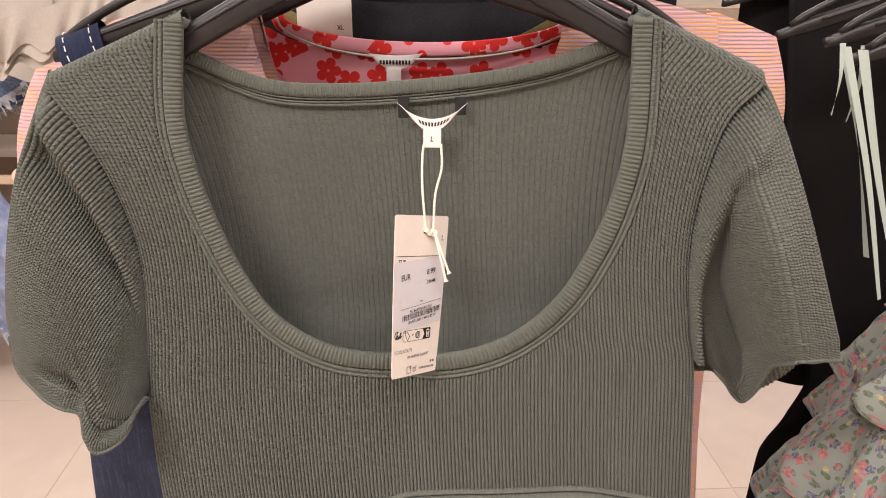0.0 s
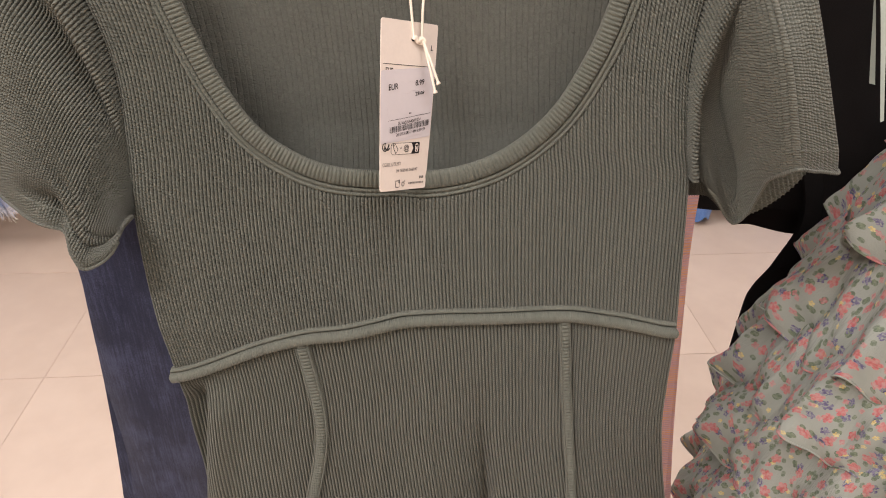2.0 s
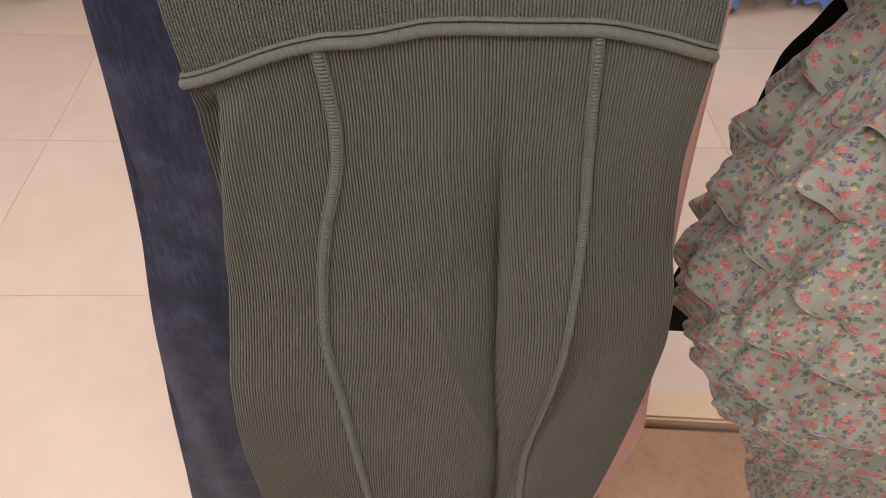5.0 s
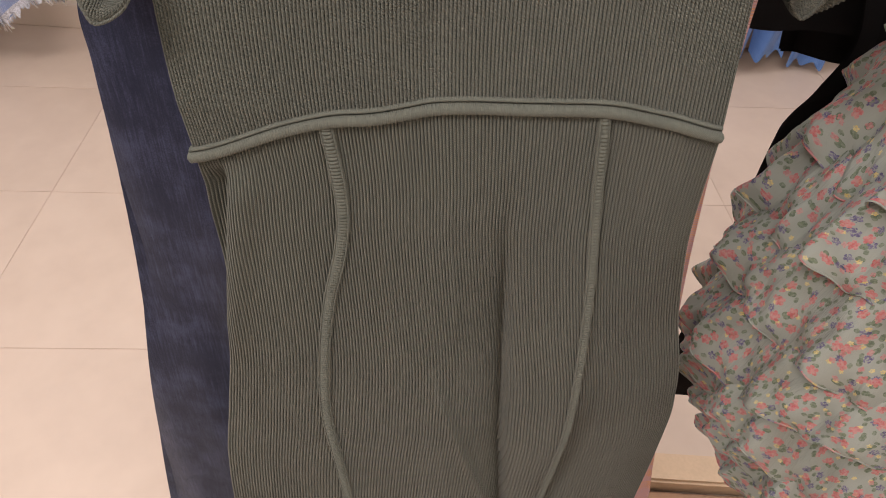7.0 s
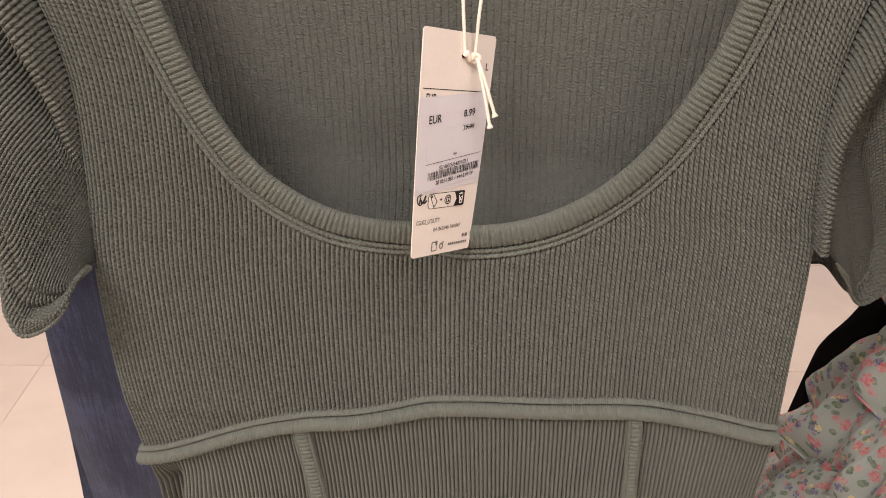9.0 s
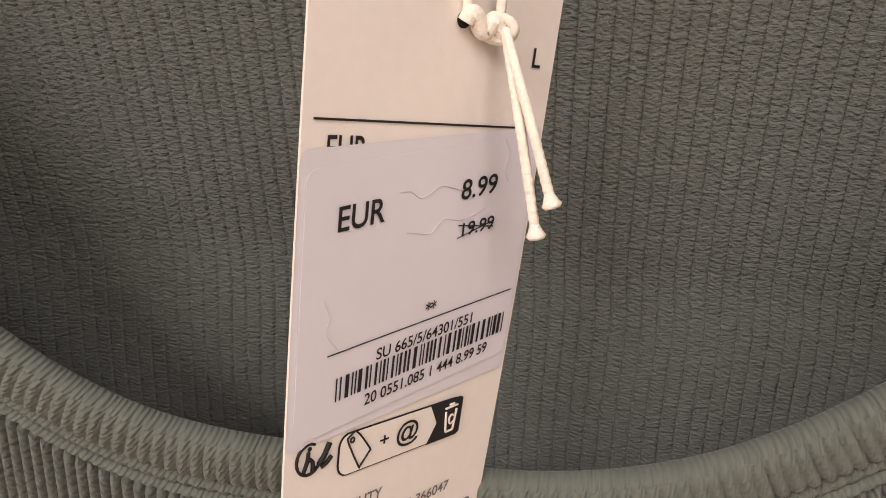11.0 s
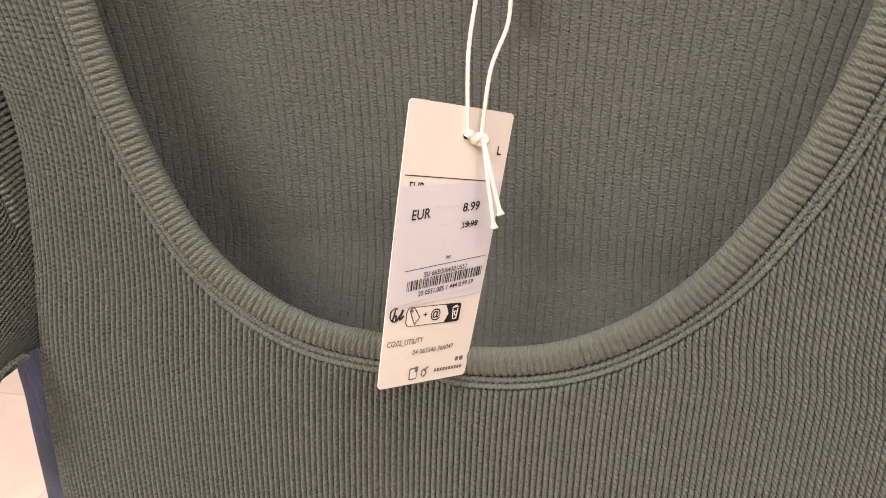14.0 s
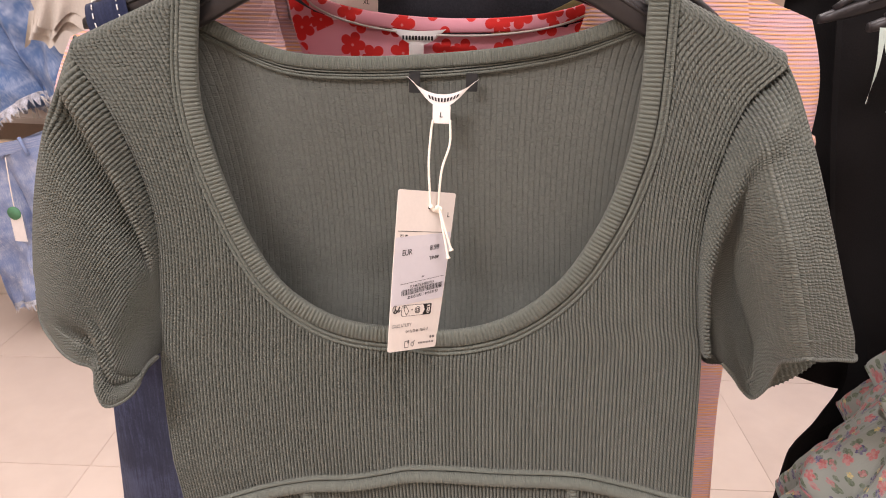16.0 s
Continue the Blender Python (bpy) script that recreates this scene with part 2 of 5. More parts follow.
def make_floral():
    n = Net("mint_cloth_with_small_blossoms")
    v = n.coords("UV")
    c = n.mix(n.noise(v, 12.0, 3), (0.245, 0.272, 0.245), (0.315, 0.34, 0.305))
    speck = n.ramp(n.noise(v, 520.0, 2), 0.40, 0.52)
    for scale, petals, size, chance, turn, broken, tints in (
        (79.4, 2, 0.27, 0.75, 0.31, 0.3, ((0.08, 0.11, 0.07), (0.16, 0.20, 0.13))),
        (89.6, 2, 0.22, 0.60, 0.91, 0.3, ((0.10, 0.13, 0.09), (0.18, 0.22, 0.16))),
        (61.4, 5, 0.25, 0.60, 0.17, 0.9, ((0.07, 0.06, 0.15), (0.18, 0.16, 0.26))),
        (71.7, 5, 0.17, 0.45, 0.47, 0.6, ((0.56, 0.42, 0.14), (0.58, 0.50, 0.26))),
        (56.3, 5, 0.27, 0.75, 0.0, 0.25, ((0.44, 0.10, 0.11), (0.47, 0.22, 0.21))),
        (84.5, 4, 0.24, 0.50, 0.73, 0.4, ((0.42, 0.15, 0.16), (0.44, 0.26, 0.25))),
    ):
        m, rnd, r = flowers(n, v, scale, petals, size, chance, turn, 0.95)
        m = n.math("MULTIPLY", m, n.math("SUBTRACT", 1.0, n.math("MULTIPLY", n.math("SUBTRACT", 1.0, speck), broken)))
        tint = n.mix(n.ramp(n.noise(v, 300.0, 2), 0.35, 0.65), tints[0], tints[1])
        c = n.mix(n.math("MULTIPLY", m, 0.88), c, tint)
    n.bump(n.math("ADD", n.noise(n.vec("MULTIPLY", v, (1.0, 0.30, 1.0)), 110.0, 4), n.math("MULTIPLY", n.noise(v, 800.0, 3), 0.12)), 0.7, 0.004)
    return n.finish(c, 0.85, 0.1, 0, 0.12)


m_floral = make_floral()


# ---------------------------------------------------------------- mesh helpers
def thing(name, base, label, category, group="", kind=""):
    e = new(name)
    e.location = base
    e.empty_display_size = 0.05
    return tagged(e, label, category, group, kind)


def make_mesh(name, verts, faces, material, uvs=None, smooth=True):
    me = bpy.data.meshes.new(name)
    me.from_pydata([tuple(v) for v in verts], [], faces)
    if material:
        me.materials.append(material)
    if uvs is not None:
        lay = me.uv_layers.new(name="UVMap")
        idx = np.empty(len(me.loops), dtype=np.int64)
        me.loops.foreach_get("vertex_index", idx)
        lay.data.foreach_set("uv", np.asarray(uvs, dtype=np.float32)[idx].ravel())
    me.polygons.foreach_set("use_smooth", [smooth] * len(me.polygons))
    me.update()
    return me


def part(name, me, parent, label=""):
    ob = new(name, me)
    if parent is not None:
        ob.parent = parent
        if parent.type == "EMPTY":
            ob.matrix_parent_inverse = Matrix.Translation(parent.location).inverted()
    if label:
        ob["label"] = label
    return ob


def sheet(name, us, vs, place, material, keep=None, uv=None, smooth=True):
    """A grid of points place(u, v) -> arrays x, y, z. keep(x, z) drops faces; uv(u, v) gives metres."""
    U, V = np.meshgrid(us, vs)
    x, y, z = place(U, V)
    nv, nu = U.shape
    verts = np.stack([x, y, z], -1).reshape(-1, 3)
    i = np.arange(nv * nu).reshape(nv, nu)
    quads = np.stack([i[:-1, :-1], i[:-1, 1:], i[1:, 1:], i[1:, :-1]], -1).reshape(-1, 4)
    if keep is not None:
        mid = verts[quads].mean(1)
        quads = quads[keep(mid[:, 0], mid[:, 2])]
    a, b = (U, V) if uv is None else uv(U, V, x, z)
    return make_mesh(name, verts.tolist(), quads.tolist(), material, np.stack([a, b], -1).reshape(-1, 2), smooth)


def curve(points, n):
    """A smooth line through the points (Catmull-Rom), evenly spaced."""
    p = np.array(points, float)
    p = np.vstack([2 * p[0] - p[1], p, 2 * p[-1] - p[-2]])
    out = []
    for k in range(1, len(p) - 2):
        t = np.linspace(0, 1, 24, endpoint=False)[:, None]
        a, b, c, d = p[k - 1 : k + 3]
        out.append(0.5 * (2 * b + (c - a) * t + (2 * a - 5 * b + 4 * c - d) * t**2 + (3 * b - a - 3 * c + d) * t**3))
    out = np.vstack(out + [p[-2:-1]])
    s = np.r_[0, np.cumsum(np.linalg.norm(np.diff(out, axis=0), axis=1))]
    w = np.linspace(0, s[-1], n)
    return np.stack([np.interp(w, s, out[:, k]) for k in range(p.shape[1])], -1)


def table(points):
    """A smooth function of the second number through pairs (value, at)."""
    c = curve(points, 300)
    order = np.argsort(c[:, 1])
    return lambda q: np.interp(q, c[order, 1], c[order, 0])


def sstep(a, b, x):
    t = np.clip((x - a) / (b - a), 0, 1)
    return t * t * (3 - 2 * t)


def sweep(name, path, front, width, height, material, ribs=0.0, depth=0.0, sides=9, closed=False, shift=0.0, bead=0.0):
    """A raised band along a path. front: the way it stands proud. ribs: spacing of ribs across it."""
    p = np.array(path, float)
    tan = np.gradient(p, axis=0)
    if closed:
        tan = np.roll(p, -1, 0) - np.roll(p, 1, 0)
    tan /= np.linalg.norm(tan, axis=1)[:, None] + 1e-12
    nor = np.array(front, float) * np.ones_like(p)
    nor -= (nor * tan).sum(1)[:, None] * tan
    nor /= np.linalg.norm(nor, axis=1)[:, None]
    side = np.cross(tan, nor)
    s = np.r_[0, np.cumsum(np.linalg.norm(np.diff(p, axis=0), axis=1))]
    rib = np.zeros(len(p))
    if ribs:
        f = (s / ribs) % 1.0
        rib = depth * (1 - np.abs(2 * f - 1) ** 3) - depth
    verts, uvs = [], []
    for k, a in enumerate(np.linspace(0, 2 * np.pi, sides, endpoint=False)):
        c, d = np.cos(a), np.sin(a)
        w, h = np.sign(c) * abs(c) ** 0.7 * width / 2, np.sign(d) * abs(d) ** 0.8 * height
        lift = h + rib * max(d, 0.0) ** 0.5
        out = p + side * (w + shift) + nor * lift[:, None]
        verts.append(out)
        uvs.append(np.stack([np.full(len(p), w), s], -1))
    m = len(p)
    i = np.arange(m * sides).reshape(sides, m)
    j = np.roll(i, -1, 0)
    if closed:
        quads = np.stack([i, j, np.roll(j, -1, 1), np.roll(i, -1, 1)], -1).reshape(-1, 4).tolist()
    else:
        quads = np.stack([i[:, :-1], j[:, :-1], j[:, 1:], i[:, 1:]], -1).reshape(-1, 4).tolist()
        quads += [i[:, 0].tolist()[::-1], i[:, -1].tolist()]
    return make_mesh(name, np.vstack(verts).tolist(), quads, material, np.vstack(uvs))


def tube(name, path, radius, material, sides=8, closed=False):
    r = np.broadcast_to(np.array(radius, float), (len(path),))
    p = np.array(path, float)
    tan = np.gradient(p, axis=0) if not closed else np.roll(p, -1, 0) - np.roll(p, 1, 0)
    tan /= np.linalg.norm(tan, axis=1)[:, None] + 1e-12
    ref = np.array([0.31, -0.9, 0.29])
    nor = ref - (tan @ ref)[:, None] * tan
    nor /= np.linalg.norm(nor, axis=1)[:, None] + 1e-9
    side = np.cross(tan, nor)
    verts = []
    for a in np.linspace(0, 2 * np.pi, sides, endpoint=False):
        verts.append(p + r[:, None] * (np.cos(a) * nor + np.sin(a) * side))
    m = len(p)
    i = np.arange(m * sides).reshape(sides, m)
    j = np.roll(i, -1, 0)
    if closed:
        quads = np.stack([i, j, np.roll(j, -1, 1), np.roll(i, -1, 1)], -1).reshape(-1, 4).tolist()
    else:
        quads = np.stack([i[:, :-1], j[:, :-1], j[:, 1:], i[:, 1:]], -1).reshape(-1, 4).tolist()
        quads += [i[:, 0].tolist()[::-1], i[:, -1].tolist()]
    uv = np.tile(np.stack([np.zeros(m), np.arange(m) * 0.002], -1), (sides, 1))
    return make_mesh(name, np.vstack(verts).tolist(), quads, material, uv)


def block(name, x0, x1, y0, y1, z0, z1, material, bevel=0.003):
    bm = bmesh.new()
    bmesh.ops.create_cube(bm, size=1)
    bmesh.ops.scale(bm, vec=(x1 - x0, y1 - y0, z1 - z0), verts=bm.verts)
    bmesh.ops.translate(bm, vec=((x0 + x1) / 2, (y0 + y1) / 2, (z0 + z1) / 2), verts=bm.verts)
    if bevel:
        bmesh.ops.bevel(bm, geom=bm.edges[:], offset=bevel, segments=2, affect="EDGES")
    me = bpy.data.meshes.new(name)
    bm.to_mesh(me)
    bm.free()
    me.materials.append(material)
    return me


def rib_steps(ribs):
    """Where to cut a sheet of so many ribs: closer beside each groove."""
    cuts = np.array([0.0, 0.08, 0.20, 0.42, 0.64, 0.82, 0.93])
    return np.r_[(np.arange(ribs)[:, None] + cuts).ravel(), ribs] / ribs


def ribbed(phase, depth):
    return depth * (1 - np.abs(2 * (phase % 1.0) - 1) ** 3)


# ---------------------------------------------------------------- the room
room = (-3.6, 4.0, -2.6, 4.6, 3.0)
tagged(part("floor", block("floor", room[0], room[1], room[2], room[3], -0.12, -0.0016, m_grout, 0), None), "beige polished tile floor of a clothes shop", "floor", kind="structure")
tagged(part("ceiling", block("ceiling", room[0], room[1], room[2], room[3], room[4], room[4] + 0.1, m_ceiling, 0), None), "plain white shop ceiling", "ceiling", kind="structure")
for nm, b in (
    ("wall_north", (room[0], room[1], room[3], room[3] + 0.12)),
    ("wall_south", (room[0], room[1], room[2] - 0.12, room[2])),
    ("wall_west", (room[0] - 0.12, room[0], room[2] - 0.12, room[3] + 0.12)),
    ("wall_east", (room[1], room[1] + 0.12, room[2] - 0.12, room[3] + 0.12)),
):
    tagged(part(nm, block(nm, *b, -0.12, room[4] + 0.1, m_wall, 0), None), "warm white painted shop wall", "wall", kind="structure")

for lx, ly, watts in LAMPS:
    fix = thing("ceiling_light", (lx, ly, 2.9), "flat rectangular white ceiling light", "ceiling light", "ceiling lights")
    part("frame", block("frame", lx - 0.58, lx + 0.58, ly - 0.28, ly + 0.28, 2.875, 3.0, m_lamp_frame, 0.01), fix)

# ---------------------------------------------------------------- the sage green ribbed dress
LEFT = table([(-0.150, 0.20), (-0.143, 0.43), (-0.144, 0.56), (-0.134, 0.70), (-0.118, 0.80), (-0.101, 0.91), (-0.096, 1.03), (-0.095, 1.08), (-0.103, 1.15),
              (-0.106, 1.21), (-0.104, 1.25), (-0.104, 1.294), (-0.111, 1.331), (-0.126, 1.37), (-0.147, 1.402)])
RIGHT = table([(0.330, 0.20), (0.332, 0.46), (0.334, 0.60), (0.329, 0.74), (0.318, 0.805), (0.305, 0.86), (0.280, 0.94), (0.258, 1.03), (0.252, 1.08), (0.250, 1.13),
               (0.248, 1.17), (0.245, 1.233), (0.241, 1.255), (0.236, 1.297), (0.238, 1.338), (0.249, 1.38), (0.268, 1.402)])
NECK = curve([(-0.064, 1.437), (-0.067, 1.387), (-0.062, 1.355), (-0.052, 1.323), (-0.037, 1.290), (-0.016, 1.263), (0.017, 1.245), (0.054, 1.240), (0.091, 1.242),
              (0.126, 1.254), (0.154, 1.277), (0.173, 1.310), (0.184, 1.343), (0.190, 1.380), (0.190, 1.440)], 900)
MID_X = 0.063
HEM_Z, TOP_Z = 0.20, 1.402


def shoulder_z(x):
    """Height of the shoulder seam, which falls from the neck to the sleeve."""
    return np.where(x < MID_X, np.interp(x, [-0.147, -0.063], [1.400, 1.437]), np.interp(x, [0.190, 0.268], [1.441, 1.405]))


def face_y(x, z):
    """Depth of the dress's front, before ribs."""
    base = np.interp(z, [0.2, 0.5, 0.9, 1.05, 1.13, 1.20, 1.25, 1.30, 1.36, 1.40, 1.44], [0.020, 0.008, 0.002, 0.002, 0.005, 0.017, 0.026, 0.033, 0.039, 0.045, 0.052])
    l, r = LEFT(np.minimum(z, TOP_Z)), RIGHT(np.minimum(z, TOP_Z))
    u = np.clip((x - l) / (r - l), 0, 1)
    edge = np.abs(2 * u - 1)
    y = base + 0.007 * (edge**10 + (edge**30 - edge**10) * sstep(1.10, 1.22, z)) * sstep(1.42, 1.30, z)
    low = sstep(1.12, 0.95, z)
    # below the waist: a pleat that falls from the middle, with one sharp and one soft side
    pleat = np.interp(z, [0.30, 0.553, 0.74, 0.915, 1.039, 1.131], [0.185, 0.167, 0.146, 0.132, 0.121, 0.114])
    s = x - pleat
    deep = sstep(1.12, 0.90, z)
    # left of the pleat the cloth sinks slowly, right of it a proud panel leans to the other side
    y += deep * 0.020 * np.where(s < 0, np.exp(-np.abs(s / 0.030) ** 1.2), np.exp(-((s / 0.0075) ** 2)))
    y += deep * 0.005 * np.where(s < 0, np.exp(-((s / 0.010) ** 2)), np.exp(-((s / 0.004) ** 2)))
    y += deep * np.where(s > 0, 0.004 - 0.20 * np.clip(s, 0, 0.055), 0.004 * np.exp(-((s / 0.003) ** 2)))
    seam = np.interp(z, [0.21, 0.456, 0.587, 0.715, 0.817, 0.915, 0.999, 1.077, 1.144], [0.206, 0.203, 0.197, 0.201, 0.203, 0.197, 0.189, 0.179, 0.172])
    q = np.clip(x - seam, 0, 0.14)
    y += deep * (0.42 * q + 0.004 * np.sin(q * 60) * sstep(0.9, 0.7, z))
    y -= low * 0.006 * np.exp(-(((x + 0.060) / 0.030) ** 2))
    y += 0.012 * np.exp(-(((x - 0.215 + 0.10 * (0.75 - z)) / 0.016) ** 2)) * sstep(0.90, 0.65, z)
    # a tuck at the side just under the binding
    tuck = x - np.interp(z, [0.80, 0.923, 1.028, 1.088], [-0.118, -0.104, -0.086, -0.076])
    side = sstep(0.84, 0.93, z) * sstep(1.090, 1.06, z)
    y += side * 0.017 * np.where(tuck > 0, np.exp(-((tuck / 0.0035) ** 2)), np.exp(-((tuck / 0.012) ** 2)))
    y -= side * 0.007 * np.exp(-(((tuck - 0.014) / 0.010) ** 2))
    crease = x - np.interp(z, [0.54, 0.635, 0.684, 0.779, 0.858, 0.90], [0.172, 0.144, 0.1286, 0.1006, 0.0771, 0.068])
    y -= 0.0075 * np.where(crease < 0, np.exp(-((crease / 0.008) ** 2)), np.exp(-((crease / 0.0028) ** 2))) * sstep(0.88, 0.82, z) * sstep(0.54, 0.62, z)
    crease = x - np.interp(z, [0.955, 1.042], [0.0898, 0.079])
    y -= 0.0022 * np.exp(-((crease / 0.0030) ** 2)) * sstep(0.86, 0.95, z) * sstep(1.09, 1.03, z)
    crease = x - (0.075 + 0.10 * (0.62 - z) / 0.15)
    y -= 0.0030 * np.exp(-((crease / 0.006) ** 2)) * sstep(0.66, 0.61, z) * sstep(0.44, 0.50, z)
    # the bust: faint vertical pull below the neckline
    y += 0.003 * np.exp(-(((x - 0.062) / 0.010) ** 2)) * sstep(1.245, 1.22, z) * sstep(1.12, 1.18, z)
    y += 0.0012 * np.sin(x * 55.0 + z * 9.0) * sstep(1.42, 1.36, z)
    return y


def thick(z):
    return np.interp(z, [0.2, 0.5, 0.9, 1.10, 1.25, 1.36, 1.40, 1.44], [0.05, 0.045, 0.035, 0.040, 0.050, 0.036, 0.030, 0.012])


BACK_NECK = curve([(-0.092, 1.433), (-0.068, 1.420), (-0.042, 1.407), (-0.015, 1.4000), (0.027, 1.3992), (0.075, 1.4028), (0.116, 1.4082), (0.149, 1.4158), (0.176, 1.4260), (0.206, 1.441)], 200)


def back_neck(x):
    return np.interp(x, BACK_NECK[:, 0], BACK_NECK[:, 1])


def outline(U, V):
    """Across (0 to 1) and height to a place on the flat shape."""
    l, r = LEFT(V), RIGHT(V)
    x = l + U * (r - l)
    x_top = LEFT(TOP_Z) + U * (RIGHT(TOP_Z) - LEFT(TOP_Z))
    z = V + sstep(1.24, TOP_Z, V) * (shoulder_z(x_top) - TOP_Z)
    return x, z


RIBS = 150


def neck_distance(x, z):
    """Distance of places on the front from the neckline's inner edge."""
    line = NECK[::6]
    flat_x, flat_z = x.ravel(), z.ravel()
    out = np.empty(flat_x.size)
    for k in range(0, flat_x.size, 40000):
        dx = flat_x[k : k + 40000, None] - line[None, :, 0]
        dz = flat_z[k : k + 40000, None] - line[None, :, 1]
        out[k : k + 40000] = np.sqrt((dx * dx + dz * dz).min(1))
    return out.reshape(x.shape)


def bodice_place(U, V):
    x, z = outline(U, V)
    d = neck_distance(x, z)
    seam = sstep(0.0088, 0.0104, d) * sstep(0.0183, 0.0165, d)
    return x, face_y(x, z) + 0.0016 * seam - ribbed(U * RIBS, 0.0024) * (1 - 0.7 * seam), z


def skirt_place(U, V):
    x, z = outline(U, V)
    return x, face_y(x, z) - ribbed(U * RIBS, 0.0024), z


def back_place(U, V):
    x, z = outline(U, V)
    edge = np.abs(2 * U - 1)
    return x, face_y(x, z) + thick(z) * (1 - edge**4) + 0.001 + 0.0008 * np.abs(2 * ((U * 96) % 1.0) - 1) ** 12, z


def in_front_neck(x, z):
    t = np.gradient(NECK, axis=0)
    t /= np.linalg.norm(t, axis=1)[:, None]
    wide = NECK + 0.0056 * np.stack([t[:, 1], -t[:, 0]], -1)
    k = np.argmin(wide[:, 1])
    xl = np.interp(z, wide[: k + 1][::-1, 1], wide[: k + 1][::-1, 0])
    xr = np.interp(z, wide[k:, 1], wide[k:, 0])
    return (z > wide[k, 1]) & (x > xl) & (x < xr)


def keep_front(x, z):
    return ~in_front_neck(x, z)


def keep_back(x, z):
    return ~((z > back_neck(x) - 0.003) & (x > -0.088) & (x < 0.204))


dress = thing("dress", (MID_X, 0.02, HEM_Z), "sage green ribbed knit dress with scoop neckline on a hanger", "dress")
by_metre = lambda U, V, x, z: (U * 0.354, V)
UNDER = curve([(-0.098, 1.088), (-0.062, 1.1035), (-0.029, 1.1175), (0.000, 1.127), (0.029, 1.131), (0.072, 1.1395), (0.121, 1.1435), (0.170, 1.1445), (0.199, 1.1415), (0.221, 1.138), (0.247, 1.131)], 700)
under_z = lambda x: np.interp(x, UNDER[:, 0], UNDER[:, 1])
us = rib_steps(RIBS)
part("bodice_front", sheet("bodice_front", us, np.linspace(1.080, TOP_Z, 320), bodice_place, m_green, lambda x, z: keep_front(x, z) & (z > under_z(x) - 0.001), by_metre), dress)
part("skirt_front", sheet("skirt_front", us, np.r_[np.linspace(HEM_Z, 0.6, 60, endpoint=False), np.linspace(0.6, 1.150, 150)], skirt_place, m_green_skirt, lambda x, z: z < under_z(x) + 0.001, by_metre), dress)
vs = np.r_[np.linspace(HEM_Z, 0.9, 40, endpoint=False), np.linspace(0.9, TOP_Z, 110)]
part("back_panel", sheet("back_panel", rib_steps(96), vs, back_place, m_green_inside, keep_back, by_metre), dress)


def on_face(xz, lift):
    xz = np.array(xz)
    return np.stack([xz[:, 0], face_y(xz[:, 0], xz[:, 1]) - lift - 0.0018, xz[:, 1]], -1)


# neckband: front and back, with twin rows of stitching beside it
def offset_line(xz, d):
    t = np.gradient(xz, axis=0)
    t /= np.linalg.norm(t, axis=1)[:, None]
    return xz + d * np.stack([t[:, 1], -t[:, 0]], -1)


def dense(xz, step=0.0005):
    return curve(xz[:: max(1, len(xz) // 60)].tolist() + [xz[-1].tolist()], int(0.62 / step))


neck_fine = dense(NECK)
front_band = on_face(offset_line(neck_fine, 0.0054), 0.0002)


def over(p, inward):
    """Carries a line from the front over the shoulder to the back."""
    a = np.linspace(0.15, 1, 9)[:, None] * np.pi / 2
    end = p[-1] if inward else p[0]
    add = end + np.hstack([0 * a, 0.013 * (1 - np.cos(a)), -0.002 * np.sin(a)])
    return np.vstack([p, add]) if inward else np.vstack([add[::-1], p])


band_path = over(over(front_band, True), False)
band_up = np.tile(np.array([0.0, -1.0, 0.0]), (len(band_path), 1))
for k in range(9):
    w = (k + 1) / 9 * np.pi / 2
    band_up[-9 + k] = band_up[8 - k] = (0, -math.cos(w), math.sin(w))
part("neckband", sweep("neckband", band_path, band_up, 0.0112, 0.0038, m_green_band, 0.0025, 0.0015, 18), dress, "ribbed neckline binding in the same green")


def shoulder_place(U, V):
    x, z = outline(U, np.full_like(U, TOP_Z))
    y = face_y(x, z)
    a = np.pi * V
    t = 0.016
    return x, y + t / 2 * (1 - np.cos(a)) - ribbed(U * RIBS, 0.0019) * np.cos(a), z + 0.007 * np.sin(a) * (1 + 0.12 * ribbed(U * RIBS, 1.0))


part("shoulder_seam", sheet("shoulder_seam", np.linspace(0, 1, RIBS * 6 + 1), np.linspace(0, 1, 9), shoulder_place, m_green, lambda x, z: (x < -0.066) | (x > 0.193), lambda U, V, x, z: (U * 0.354, V * 0.02)), dress)
for d, wide in ((0.0128, 0.0027), (0.0157, 0.0022)):
    line = on_face(offset_line(neck_fine, d), -0.0014)
    part("seam_ridge", sweep("seam_ridge", line, (0, -1, 0), wide, 0.0026, m_green_band, 0.0026, 0.0005, 8), dress)
line = on_face(offset_line(neck_fine, 0.0143), -0.0014)
part("stitching", sweep("stitching", line, (0, -1, 0), 0.0011, 0.0016, m_thread, 0.0026, 0.0012, 6), dress)

bx = np.linspace(-0.082, 0.200, 700)


def back_line(dz, dy):
    z = back_neck(bx) + dz
    l, r = LEFT(np.minimum(z, TOP_Z)), RIGHT(np.minimum(z, TOP_Z))
    e = np.abs(2 * (bx - l) / (r - l) - 1)
    return np.stack([bx, face_y(bx, z) + thick(z) * (1 - e**4) - dy, z], -1)


